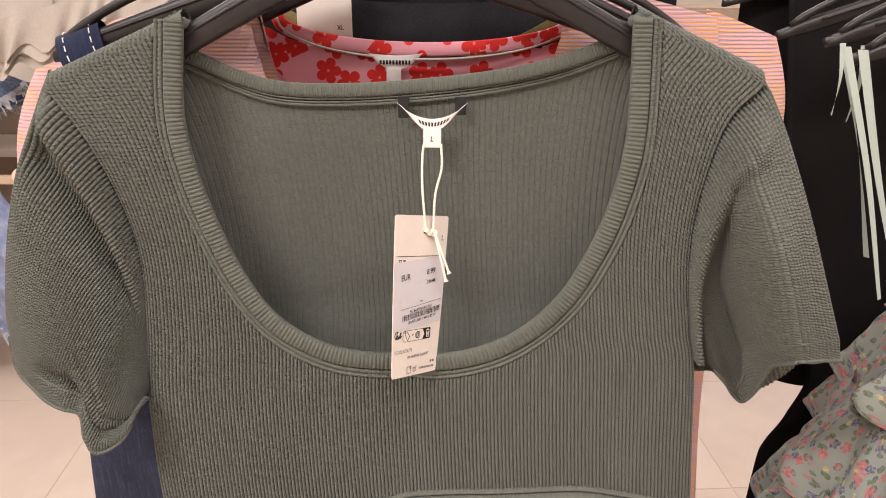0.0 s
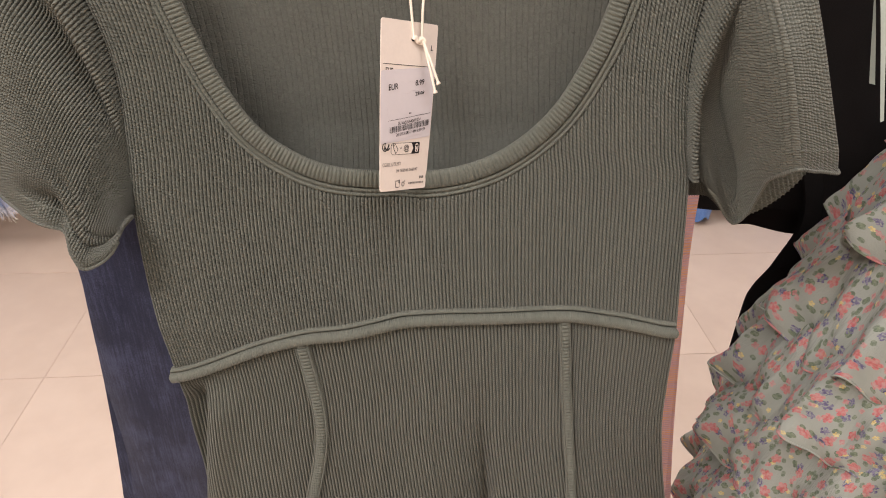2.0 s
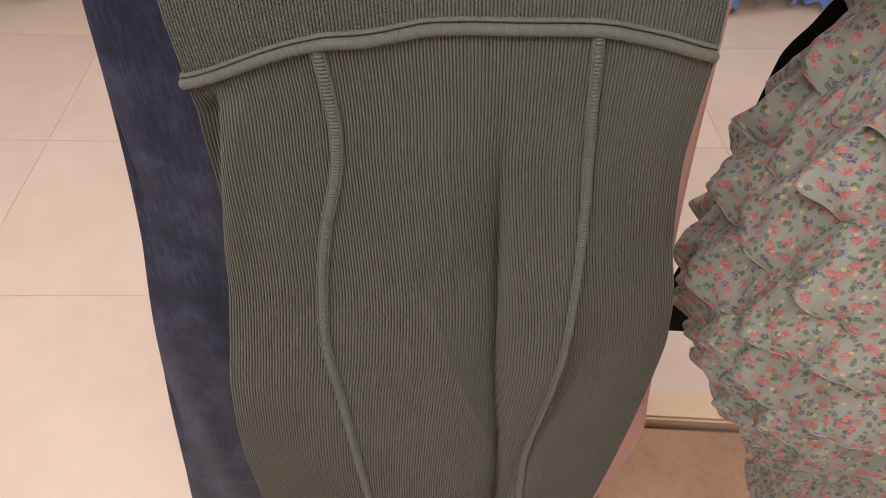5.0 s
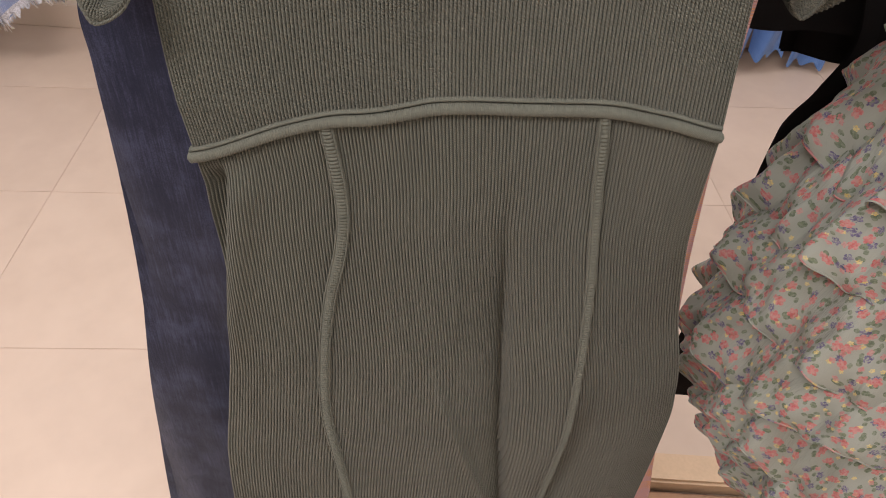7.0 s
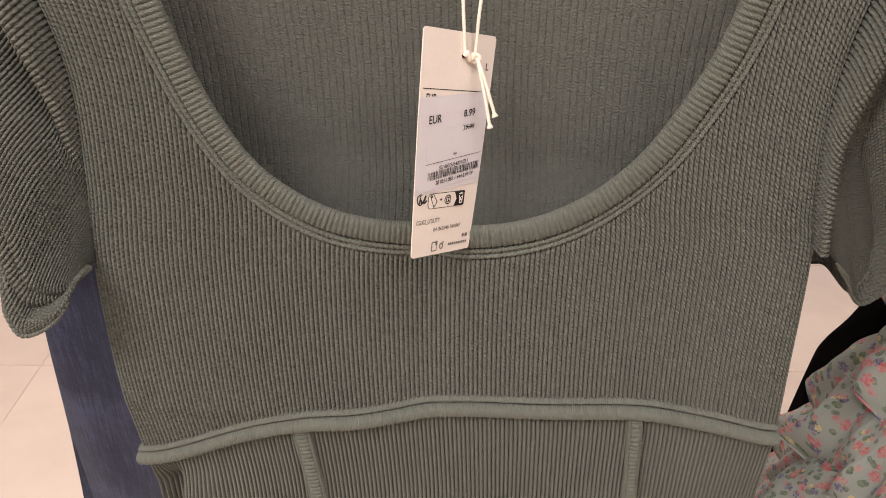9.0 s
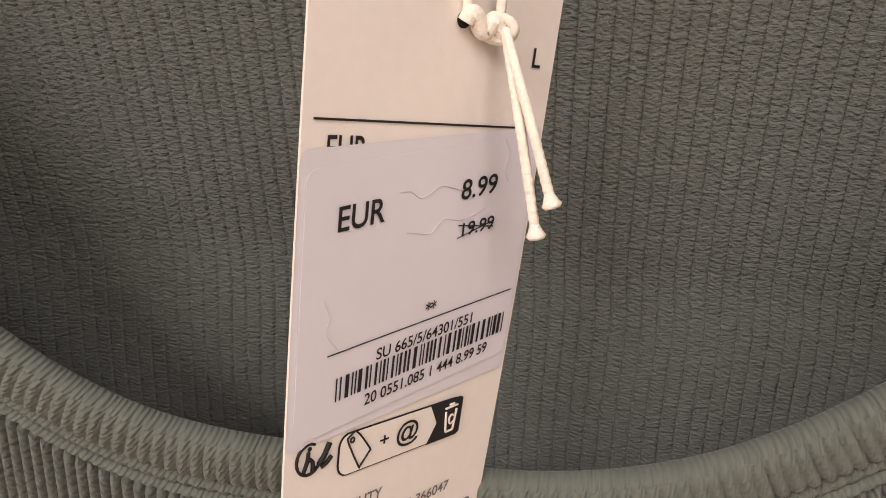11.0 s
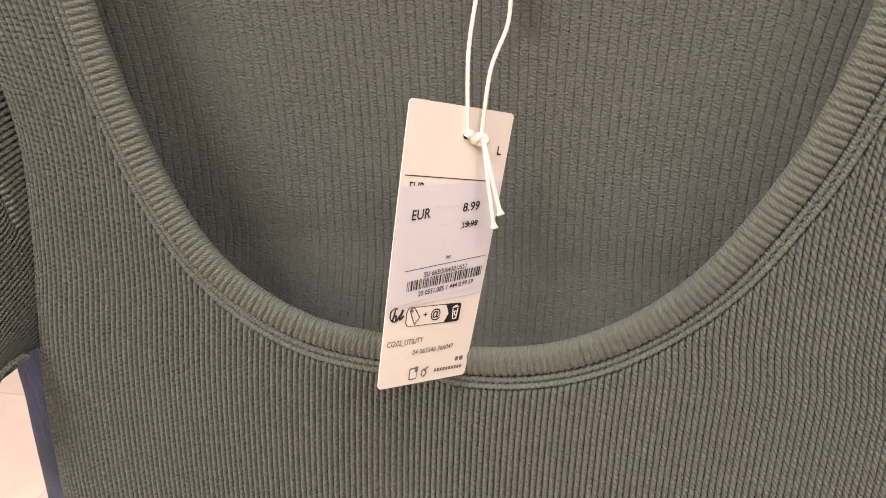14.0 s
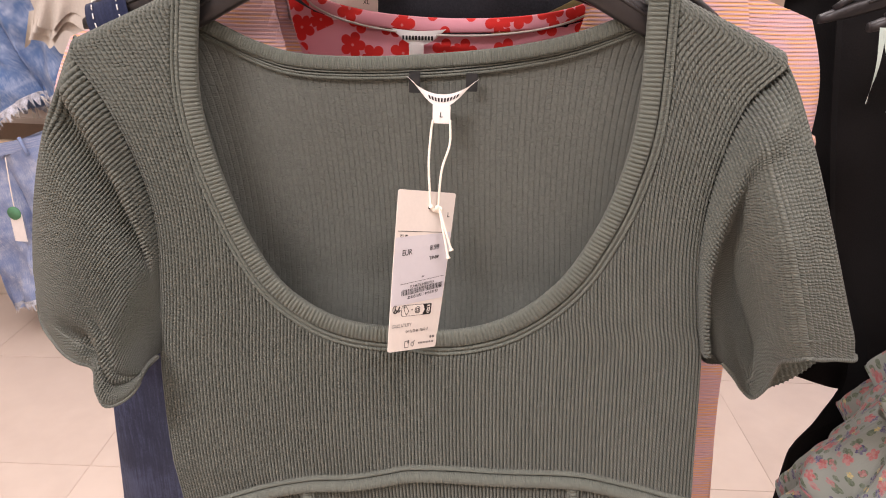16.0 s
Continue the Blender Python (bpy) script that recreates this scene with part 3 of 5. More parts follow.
part("neckband", sweep("neckband", back_line(-0.0036, 0.001), (0, -1, 0.15), 0.0088, 0.0024, m_green_band, 0.0018, 0.0012, 14), dress, "ribbed back neckline binding")
for dz in (-0.0088, -0.0108):
    part("stitching", sweep("stitching", back_line(dz, 0.0012), (0, -1, 0), 0.0013, 0.0010, m_thread, 0.0022, 0.0008, 6), dress)
part("seam_ridge", sweep("seam_ridge", back_line(-0.0126, 0.0008), (0, -1, 0), 0.0022, 0.0013, m_green_band, 0.0022, 0.0003, 6), dress)

# underbust binding and the two boned seams
part("underbust_binding", sweep("underbust_binding", on_face(UNDER, 0.0004), (0, -1, 0), 0.0072, 0.0058, m_green_band, 0.0048, 0.0004, 16), dress, "raised binding under the bust")
part("seam_ridge", sweep("seam_ridge", on_face(UNDER + np.array([0, 0.0056]), -0.0004), (0, -1, 0), 0.0024, 0.0034, m_green_band, 0, 0, 8), dress)
seam_l = curve([(-0.004, 1.126), (0.004, 1.064), (0.001, 1.018), (-0.011, 0.959), (-0.019, 0.889), (-0.022, 0.804), (-0.013, 0.701), (-0.003, 0.572), (0.007, 0.440), (0.012, 0.21)], 2600)
seam_r = curve([(0.172, 1.144), (0.179, 1.077), (0.189, 0.999), (0.197, 0.915), (0.203, 0.817), (0.201, 0.715), (0.197, 0.587), (0.203, 0.456), (0.206, 0.21)], 2600)
for line, wide, deep in ((seam_l, 0.0088, 0.0018), (seam_r, 0.0064, 0.0014)):
    part("boned_seam", sweep("boned_seam", on_face(line, -0.0004), (0, -1, 0), wide, 0.0052, m_green_band, 0.0028, deep, 14), dress, "raised vertical seam binding")
    for s in (-1, 1):
        edge = offset_line(line, s * (wide / 2 - 0.0002))
        part("stitching", sweep("stitching", on_face(edge, -0.0002), (0, -1, 0), 0.0019, 0.0040, m_green_band, 0.0025, 0.0005, 6), dress)


def sleeve(name, arm_x, z_top, z_pit, hem, hem_back, bow, depth, ribs, fan):
    """A short hanging sleeve: ribs run from the armhole seam to the hem; front and back layer."""
    hem_c, hem_b = curve(hem, 400), curve(hem_back, 400)
    hem_y = lambda T: np.interp(np.interp(T, fan[0], fan[2]) * 399, np.arange(400), hem_c[:, 1])

    def at(T, Q, back):
        P = np.interp(T, fan[0], fan[1])
        za = z_top + (z_pit - z_top) * P
        xa = arm_x(np.minimum(za, TOP_Z))
        k, line = np.interp(T, fan[0], fan[2]) * 399, hem_b if back else hem_c
        xh, zh = np.interp(k, np.arange(400), line[:, 0]), np.interp(k, np.arange(400), line[:, -1])
        cx, cz = (xa + xh) / 2 + bow[0] * (1 - P) ** 1.5, (za + zh) / 2 + bow[1] * (1 - P * 0.6)
        x = (1 - Q) ** 2 * xa + 2 * Q * (1 - Q) * cx + Q**2 * xh
        z = (1 - Q) ** 2 * za + 2 * Q * (1 - Q) * cz + Q**2 * zh
        ya = face_y(xa, za) + 0.009 * np.exp(-P / 0.04) * (1 - Q)
        z = z + 0.0075 * np.exp(-P / 0.04) * (1 - Q) ** 2
        y = depth(T, Q, ya, hem_y(T))
        if back:
            y = 0.052 + 0.012 * np.sin(np.pi * np.clip(P, 0, 1)) + (ya - 0.03) * (1 - Q) * 0.4
        return x, y, z

    def front(P, Q):
        p = np.stack(at(P, Q, False), -1)
        if P.ndim < 2 or min(P.shape) < 3:
            return p[..., 0], p[..., 1], p[..., 2]
        n = np.cross(np.gradient(p, axis=1), np.gradient(p, axis=0))
        n /= np.linalg.norm(n, axis=-1, keepdims=True) + 1e-12
        n *= -np.sign(np.median(n[..., 1]))
        p = p + n * (ribbed(P * ribs, 0.0021) * (1 - 0.9 * sstep(0.90, 1.0, Q)))[..., None]
        return p[..., 0], p[..., 1], p[..., 2]

    def behind(P, Q):
        x, y, z = at(P, Q, True)
        return x, y + ribbed(P * ribs, 0.0016), z

    ps, qs = rib_steps(ribs), np.linspace(0, 1, 110)
    uv = lambda P, Q, x, z: (P * ribs * 0.00236, Q * 0.18)
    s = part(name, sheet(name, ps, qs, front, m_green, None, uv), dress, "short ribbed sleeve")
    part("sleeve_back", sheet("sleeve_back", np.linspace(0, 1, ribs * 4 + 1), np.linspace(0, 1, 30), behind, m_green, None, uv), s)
    pp = np.linspace(0.0, 0.94, 500)
    x, y, z = at(pp, np.full_like(pp, 0.90), False)
    part("hem_stitching", sweep("hem_stitching", np.stack([x, y - 0.0015, z], -1), (0, -1, 0), 0.0016, 0.0008, m_thread, 0.0024, 0.0007, 6), s)
    x, y, z = at(pp, np.full_like(pp, 0.995), False)
    part("hem", sweep("hem", np.stack([x, y - 0.0004, z], -1), (0, -1, 0), 0.0020, 0.0014, m_green, 0.0024, 0.0006, 8), s)
    qq = np.linspace(0, 1, 300)
    x, y, z = at(qq, np.full_like(qq, 0.004), False)
    part("armhole_seam", sweep("armhole_seam", np.stack([x, y - 0.0004, z], -1), (0, -1, 0), 0.0020, 0.0008, m_thread, 0, 0, 6), s)


def depth_left(P, Q, ya, yh):
    hang = ya + (yh - ya) * sstep(0, 1, Q)
    puff = -0.015 * np.sin(np.pi * np.clip(Q, 0, 1) ** 0.7) * np.sin(np.pi * np.clip(P * 0.85 + 0.12, 0, 1))
    roll = sstep(0.0, 0.06, P) * sstep(0.80, 0.40, P)
    groove = roll * (-0.015 * np.exp(-(((Q - 0.085) / 0.055) ** 2)) + 0.014 * np.exp(-(((Q - 0.24) / 0.075) ** 2)))
    line = 0.80 + 0.06 * np.sin(3 * P)
    cuff = sstep(0.30, 0.50, P)
    crush = cuff * (0.006 * np.exp(-(((Q - line) / 0.06) ** 2)) - 0.003 * sstep(line, line + 0.12, Q))
    crush += 0.005 * np.exp(-(((P - 0.55 - 0.3 * (Q - 0.8)) / 0.05) ** 2)) * sstep(0.70, 0.85, Q)
    crush += 0.004 * np.exp(-(((Q - 0.66 - 0.25 * (P - 0.5)) / 0.04) ** 2)) * sstep(0.45, 0.65, P)
    dip = 0.007 * np.exp(-(((Q - 0.010) / 0.016) ** 2)) * sstep(0.0, 0.05, P)
    return hang + puff * sstep(0.0, 0.35, Q) + groove + crush + dip


def depth_right(P, Q, ya, yh):
    b = 1 - (1 - Q) ** 3.4
    roll = -0.010 * np.exp(-(((Q - 0.11) / 0.07) ** 2)) * sstep(0.03, 0.15, P)
    dip = 0.007 * np.exp(-(((Q - 0.012) / 0.020) ** 2)) * sstep(0.0, 0.06, P)
    hollow = 0.022 * sstep(0.22, 0.32, P) * sstep(0.75, 0.40, P) * sstep(0.10, 0.45, Q) * sstep(1.05, 0.85, Q)
    strip = -0.006 * np.exp(-(((P - 0.17) / 0.07) ** 2)) * sstep(0.15, 0.5, Q)
    return ya * (1 - b) + yh * b + roll + dip + hollow + strip


LEFT_HEM = [(-0.206, 0.050, 1.234), (-0.195, 0.034, 1.218), (-0.168, 0.010, 1.216), (-0.138, -0.006, 1.212), (-0.130, -0.012, 1.200), (-0.1235, -0.014, 1.192), (-0.108, -0.012, 1.200), (-0.100, 0.0, 1.214)]
sleeve("left_sleeve", LEFT, 1.402, 1.207, LEFT_HEM, LEFT_HEM, (-0.010, 0.014), depth_left, 76, ([0, 1], [0, 1], [0, 1]))
RIGHT_HEM = [(0.327, 0.014, 1.247), (0.320, 0.002, 1.250), (0.301, -0.008, 1.257), (0.283, -0.017, 1.263), (0.282, -0.002, 1.248), (0.286, 0.012, 1.232), (0.289, 0.028, 1.211),
             (0.284, 0.036, 1.198), (0.275, 0.034, 1.206), (0.268, 0.030, 1.216), (0.254, 0.027, 1.232)]
sleeve("right_sleeve", RIGHT, 1.404, 1.236, RIGHT_HEM, [(0.334, 1.237), (0.329, 1.222), (0.318, 1.206), (0.304, 1.194), (0.291, 1.189), (0.274, 1.204), (0.257, 1.208), (0.244, 1.245)], (-0.004, -0.002), depth_right, 68, ([0, 0.1, 0.2, 0.3, 0.45, 0.7, 1], [0, 0.062, 0.133, 0.218, 0.375, 0.66, 1], [0, 0.17, 0.325, 0.455, 0.60, 0.80, 1]))

# woven label inside the back neckline, with the size tab
lab_u, lab_v = np.linspace(-1, 1, 41), np.linspace(0, 1, 9)


def label_place(U, V):
    x = 0.0765 + 0.0225 * U * (1 - 0.30 * V * (1 - 0.25 * U**2))
    z = 1.3905 - 0.0095 * (1 - U**2) * (1 - V) - V * (0.0095 * (1 - U**2) + 0.0075 * (1 - 0.5 * U**2))
    y = 0.0660 - 0.006 * (1 - U**2) - 0.001 * V
    return x, y, z


lab = part("brand_label", sheet("brand_label", lab_u, lab_v, label_place, m_satin), dress, "white woven neck label with dark marks")
part("label_backing", block("label_backing", 0.0555, 0.0625, 0.0672, 0.0682, 1.380, 1.393, m_black_tape, 0.0003), lab, "black tape behind the label")
part("label_backing", block("label_backing", 0.0905, 0.0975, 0.0672, 0.0682, 1.382, 1.393, m_black_tape, 0.0003), lab, "black tape behind the label")
part("size_tab", block("size_tab", 0.0713, 0.0822, 0.0585, 0.0592, 1.3635, 1.3750, m_satin, 0.0003), lab, "white size tab")


def text_mesh(words):
    """The outline of words one unit high, as arrays of vertices and faces."""
    cu = bpy.data.curves.new("words", "FONT")
    cu.body, cu.size, cu.offset = words, 1.0, 0.012
    ob = new("words", cu)
    me = bpy.data.meshes.new_from_object(ob.evaluated_get(bpy.context.evaluated_depsgraph_get()))
    v = np.array([x.co[:] for x in me.vertices])
    f = [list(p.vertices) for p in me.polygons]
    bpy.data.objects.remove(ob)
    bpy.data.curves.remove(cu)
    bpy.data.meshes.remove(me)
    return v, f


def letters(name, words, material, parent, place, width, height, label=""):
    """Words laid by place(a, b), with a and b in metres from their lower left corner."""
    v, f = text_mesh(words)
    a, b = v[:, 0] - v[:, 0].min(), v[:, 1]
    cap = 0.70
    a, b = a / a.max() * width, b / cap * height
    return part(name, make_mesh(name, np.stack(place(a, b), -1).tolist(), f, material, None, False), parent, label)


letters("size_letter", "L", m_ink, lab, lambda a, b: (0.0757 + a + b * 0.1, 0.0582 + a * 0, 1.3675 + b), 0.0018, 0.0032)
for k, u in enumerate(np.linspace(-0.40, 0.46, 10)):
    def mark(a, b, u=u):
        U = np.full_like(a, u) + a / 0.0225
        x, y, z = label_place(U, 0.60 - b / 0.0095)
        return x, y - 0.0004, z
    aa, bb = np.meshgrid(np.linspace(0, 0.0013, 2), np.linspace(0, 0.0030, 2))
    part("printed_mark", make_mesh("printed_mark", np.stack(mark(aa.ravel(), bb.ravel()), -1).tolist(), [[0, 1, 3, 2]], m_ink, None, False), lab)


# ---------------------------------------------------------------- the price tag
TAG = np.array([[[0.0564, 0.0216, 1.3325], [0.0873, 0.0545, 1.3208]], [[0.0552, -0.0139, 1.2435], [0.0798, 0.0165, 1.2322]]])
TAG_W, TAG_L = 0.0452, 0.0961


def tag_point(u, v, lift=0.0):
    """A place on the slightly twisted card: u across, v down, lift metres proud of it."""
    u, v = np.asarray(u, float), np.asarray(v, float)
    a = TAG[0, 0] + np.multiply.outer(u, TAG[0, 1] - TAG[0, 0])
    b = TAG[1, 0] + np.multiply.outer(u, TAG[1, 1] - TAG[1, 0])
    p = a * (1 - v)[..., None] + b * v[..., None]
    n = np.cross(TAG[0, 1] - TAG[0, 0], TAG[1, 0] - TAG[0, 0])
    n = n / np.linalg.norm(n)
    n = n if n[1] < 0 else -n
    return p + n * (np.asarray(lift) + 0.0009 * np.sin(np.pi * v) * (u - 0.35))[..., None]


def tag_xyz(u, v, lift):
    p = tag_point(u, v, np.full(np.shape(u), lift))
    return p[..., 0], p[..., 1], p[..., 2]


def tag_patch(name, u0, u1, v0, v1, lift, material, parent, skew=0.0, round_by=0.0, label="", thick_by=0.0):
    """A thin flat piece that follows the card, corners rounded; skew is the rise of v across u."""
    w, h = (u1 - u0) * TAG_W, (v1 - v0) * TAG_L
    r = min(round_by, w / 2, h / 2)
    rows = np.unique(np.r_[np.linspace(0, h, max(3, int(h / 0.004))), r * (1 - np.cos(np.linspace(0, np.pi / 2, 6))), h - r * (1 - np.cos(np.linspace(0, np.pi / 2, 6)))]) if r else np.linspace(0, h, max(2, int(h / 0.004)))
    edge = np.clip(np.maximum(r - rows, rows - (h - r)), 0, r)
    inset = r - np.sqrt(np.clip(r * r - edge * edge, 0, None)) if r else 0 * rows
    n = max(2, int(w / 0.003))
    S, _ = np.meshgrid(np.linspace(0, 1, n), rows)
    a = inset[:, None] + S * (w - 2 * inset[:, None])
    u = u0 + a / TAG_W
    v = v0 + rows[:, None] / TAG_L + skew * (a / TAG_W)
    verts = np.stack(tag_xyz(u, v, lift), -1).reshape(-1, 3)
    m = len(rows)
    k = np.arange(m * n).reshape(m, n)
    faces = np.stack([k[:-1, :-1], k[1:, :-1], k[1:, 1:], k[:-1, 1:]], -1).reshape(-1, 4).tolist()
    if thick_by:
        verts = np.vstack([verts, np.stack(tag_xyz(u, v, lift - thick_by), -1).reshape(-1, 3)])
        off = m * n
        faces += [[q + off for q in f[::-1]] for f in faces]
        rim = k[0, :].tolist() + k[1:, -1].tolist() + k[-1, -2::-1].tolist() + k[-2:0:-1, 0].tolist()
        faces += [[rim[q], rim[(q + 1) % len(rim)], rim[(q + 1) % len(rim)] + off, rim[q] + off] for q in range(len(rim))]
    return part(name, make_mesh(name, verts.tolist(), faces, material, None, False), parent, label)


tag = thing("price_tag", tuple(TAG[1, 0]), "cream cardboard price tag with a white sticker on a cotton cord", "price tag")
card_front = tag_patch("card", 0, 1, 0, 1, 0.0, m_card, tag, 0, 0.0016, "cream card with printed lines", 0.0005)
SKEW = -0.066
tag_patch("sticker", -0.002, 0.985, 0.297, 0.722, 0.0003, m_sticker, tag, -0.046, 0.0012, "older white price sticker")
tag_patch("sticker", 0.019, 0.970, 0.324, 0.712, 0.0005, m_sticker, tag, SKEW, 0.0016, "white self-adhesive price sticker", 0.0001)


def words_on_tag(words, u, v, width_u, height, material=m_ink, skew=SKEW, lift=0.00072, name="printed_text"):
    """Words whose lower left corner lies at u, v."""
    def place(a, b):
        uu = u + a / TAG_W
        vv = v - b / TAG_L + skew * (a / TAG_W)
        return tag_xyz(uu, vv, lift)
    return letters(name, words, material, tag, place, width_u * TAG_W, height)


def bar_on_tag(u0, u1, v0, v1, material=m_ink, skew=SKEW, lift=0.00072, name="printed_line"):
    return tag_patch(name, u0, u1, v0, v1, lift, material, tag, skew, 0)


bar_on_tag(0.033, 0.913, 0.2545, 0.2578, skew=0.0, lift=0.0002)
words_on_tag("EUR", 0.083, 0.312, 0.140, 0.0034, m_ink, 0.0, 0.0002)
words_on_tag("L", 0.885, 0.157, 0.042, 0.0030, skew=0.0, lift=0.0002)
words_on_tag("EUR", 0.132, 0.409, 0.172, 0.0034)
words_on_tag("8.99", 0.620, 0.372, 0.166, 0.0030)
words_on_tag("19.99", 0.645, 0.4310, 0.152, 0.0021)
bar_on_tag(0.622, 0.790, 0.4325, 0.4347, skew=-0.15, lift=0.0008)
bar_on_tag(0.622, 0.795, 0.4115, 0.4137, skew=0.03, lift=0.0008)
words_on_tag("**", 0.519, 0.554, 0.048, 0.0020)
bar_on_tag(0.126, 0.951, 0.5860, 0.5882)
words_on_tag("SU 665/5/64301/551", 0.322, 0.6085, 0.435, 0.0017)
rng = random.Random(4)
u = 0.166
while u < 0.930:
    w = rng.choice((0.006, 0.006, 0.010, 0.015))
    bar_on_tag(u, min(u + w, 0.934), 0.623 + (u - 0.166) * SKEW, 0.659 + (u - 0.166) * SKEW, name="printed_stripe")
    u += w + rng.choice((0.007, 0.010, 0.015))
words_on_tag("20 0551.085 1 444 8.99 59", 0.287, 0.6765, 0.575, 0.0017)


def line_on_tag(name, uv, radius, material, lift=0.0008, n=60):
    """A fine line through places on the tag."""
    q = curve(uv, n)
    return part(name, tube(name, np.stack(tag_xyz(q[:, 0], q[:, 1], lift), -1), radius, material, 5), tag)


# slits cut into the sticker
m_slit = mottled("sticker_slit", (0.61, 0.57, 0.59), 0.5, 0.1)
line_on_tag("cut_line", [(0.358, 0.357), (0.400, 0.356), (0.446, 0.367), (0.490, 0.358), (0.528, 0.349), (0.575, 0.352), (0.626, 0.357)], 0.00005, m_slit, 0.00062)
line_on_tag("cut_line", [(0.400, 0.418), (0.450, 0.420), (0.501, 0.422), (0.535, 0.408), (0.567, 0.400), (0.620, 0.404), (0.690, 0.398), (0.743, 0.387)], 0.00005, m_slit, 0.00062)
line_on_tag("cut_line", [(0.800, 0.275), (0.830, 0.300), (0.815, 0.325), (0.845, 0.345)], 0.00005, m_slit, 0.00062)
line_on_tag("cut_line", [(0.100, 0.505), (0.125, 0.530), (0.120, 0.555), (0.165, 0.580)], 0.00005, m_slit, 0.00062)

# recycling marks below the sticker
LOW = -0.008
ring = [(0.088 + 0.046 * math.cos(a), 0.739 + 0.0235 * math.sin(a)) for a in np.linspace(0.2, 5.2, 16)]
line_on_tag("printed_symbol", ring, 0.00024, m_ink, 0.0002)
line_on_tag("printed_symbol", [(0.070, 0.758), (0.082, 0.742), (0.086, 0.728)], 0.00030, m_ink, 0.0002, 12)
line_on_tag("printed_symbol", [(0.086, 0.738), (0.104, 0.745), (0.106, 0.760)], 0.00034, m_ink, 0.0002, 12)
tag_patch("printed_symbol", 0.080, 0.096, 0.719, 0.727, 0.0003, m_ink, tag, 0, 0.0004)
line_on_tag("printed_symbol", [(0.128, 0.752), (0.150, 0.738), (0.166, 0.722)], 0.00042, m_ink, 0.0002, 12)
line_on_tag("printed_symbol", [(0.138, 0.757), (0.160, 0.752), (0.178, 0.744)], 0.00034, m_ink, 0.0002, 12)
tag_patch("printed_box", 0.203, 0.785, 0.716, 0.786, 0.0002, m_ink, tag, LOW, 0.0020)
tag_patch("printed_box", 0.210, 0.700, 0.7185, 0.7835, 0.0003, m_card, tag, LOW, 0.0018)
dark = np.array([(0.612, 0.7125), (0.770, 0.7115), (0.785, 0.716), (0.785, 0.776), (0.770, 0.781), (0.612, 0.7825), (0.655, 0.748)])
part("printed_box", make_mesh("printed_box", np.stack(tag_xyz(dark[:, 0], dark[:, 1], 0.0004), -1).tolist(), [[0, 1, 2, 6], [2, 3, 6], [3, 4, 5, 6]], m_ink, None, False), tag)
for a, b in (((0.692, 0.727), (0.756, 0.725)), ((0.697, 0.733), (0.707, 0.770)), ((0.752, 0.732), (0.744, 0.769)), ((0.707, 0.770), (0.744, 0.769)), ((0.712, 0.722), (0.738, 0.721))):
    line_on_tag("printed_symbol", [a, ((a[0] + b[0]) / 2, (a[1] + b[1]) / 2), b], 0.00020, m_card, 0.0005, 8)
line_on_tag("printed_symbol", [(0.718 + 0.5 * 0.026 * (1 + math.cos(a)), 0.749 + 0.008 * math.sin(a)) for a in np.linspace(0.5, 5.5, 10)], 0.00018, m_card, 0.0005, 24)
label_shape = [(0.245, 0.722), (0.275, 0.718), (0.338, 0.752), (0.335, 0.757), (0.300, 0.776), (0.292, 0.775), (0.240, 0.730), (0.245, 0.722)]
line_on_tag("printed_symbol", label_shape, 0.00016, m_ink, 0.0004)
line_on_tag("printed_symbol", [(0.258 + 0.008 * math.cos(a), 0.729 + 0.004 * math.sin(a)) for a in np.linspace(0, 6.3, 9)], 0.00014, m_ink, 0.0004, 20)
words_on_tag("+", 0.380, 0.756, 0.040, 0.0020, lift=0.0005, skew=LOW)
words_on_tag("@", 0.458, 0.760, 0.105, 0.0030, lift=0.0005, skew=LOW)
words_on_tag("CG:02_UTILITY", 0.045, 0.853, 0.375, 0.0019, m_grey_ink, -0.014, 0.0002)
words_on_tag("04 065546 366047", 0.322, 0.891, 0.458, 0.0017, m_grey_ink, -0.014, 0.0002)
for u0, u1 in ((0.832, 0.872), (0.884, 0.930)):
    tag_patch("printed_mark", u0, u1, 0.921, 0.938, 0.0002, m_grey_ink, tag, LOW, 0.0006)
for k in range(10):
    tag_patch("printed_mark", 0.600 + 0.034 * k, 0.624 + 0.034 * k, 0.956, 0.968, 0.0002, m_grey_ink, tag, LOW, 0)
tag_patch("printed_symbol", 0.315, 0.405, 0.940, 0.984, 0.0002, m_grey_ink, tag, LOW, 0.0006)
tag_patch("printed_symbol", 0.325, 0.395, 0.945, 0.979, 0.0003, m_card, tag, LOW, 0.0004)
tag_patch("printed_symbol", 0.372, 0.408, 0.936, 0.957, 0.0004, m_grey_ink, tag, LOW, 0.0004)
line_on_tag("printed_symbol", [(0.480 + 0.026 * math.cos(a), 0.964 + 0.013 * math.sin(a)) for a in np.linspace(-0.6, 5.0, 12)], 0.00022, m_grey_ink, 0.0002, 30)
line_on_tag("printed_symbol", [(0.484, 0.958), (0.500, 0.950), (0.522, 0.944)], 0.00022, m_grey_ink, 0.0002, 8)
# no opening is cut: a black patch on the card gives the hole's shade
tag_patch("hole_dark_patch", 0.520, 0.575, 0.090, 0.114, 0.0002, m_black_tape, tag, 0, 0.0012, "black patch for the dark of the punched hole", 0.0001)

# cord: a loop through the size tab, a knot at the hole and two loose ends
hole = tag_point(np.array(0.55), np.array(0.100), np.array(0.0008))
knot = tag_point(np.array(0.66), np.array(0.108), np.array(0.0022))


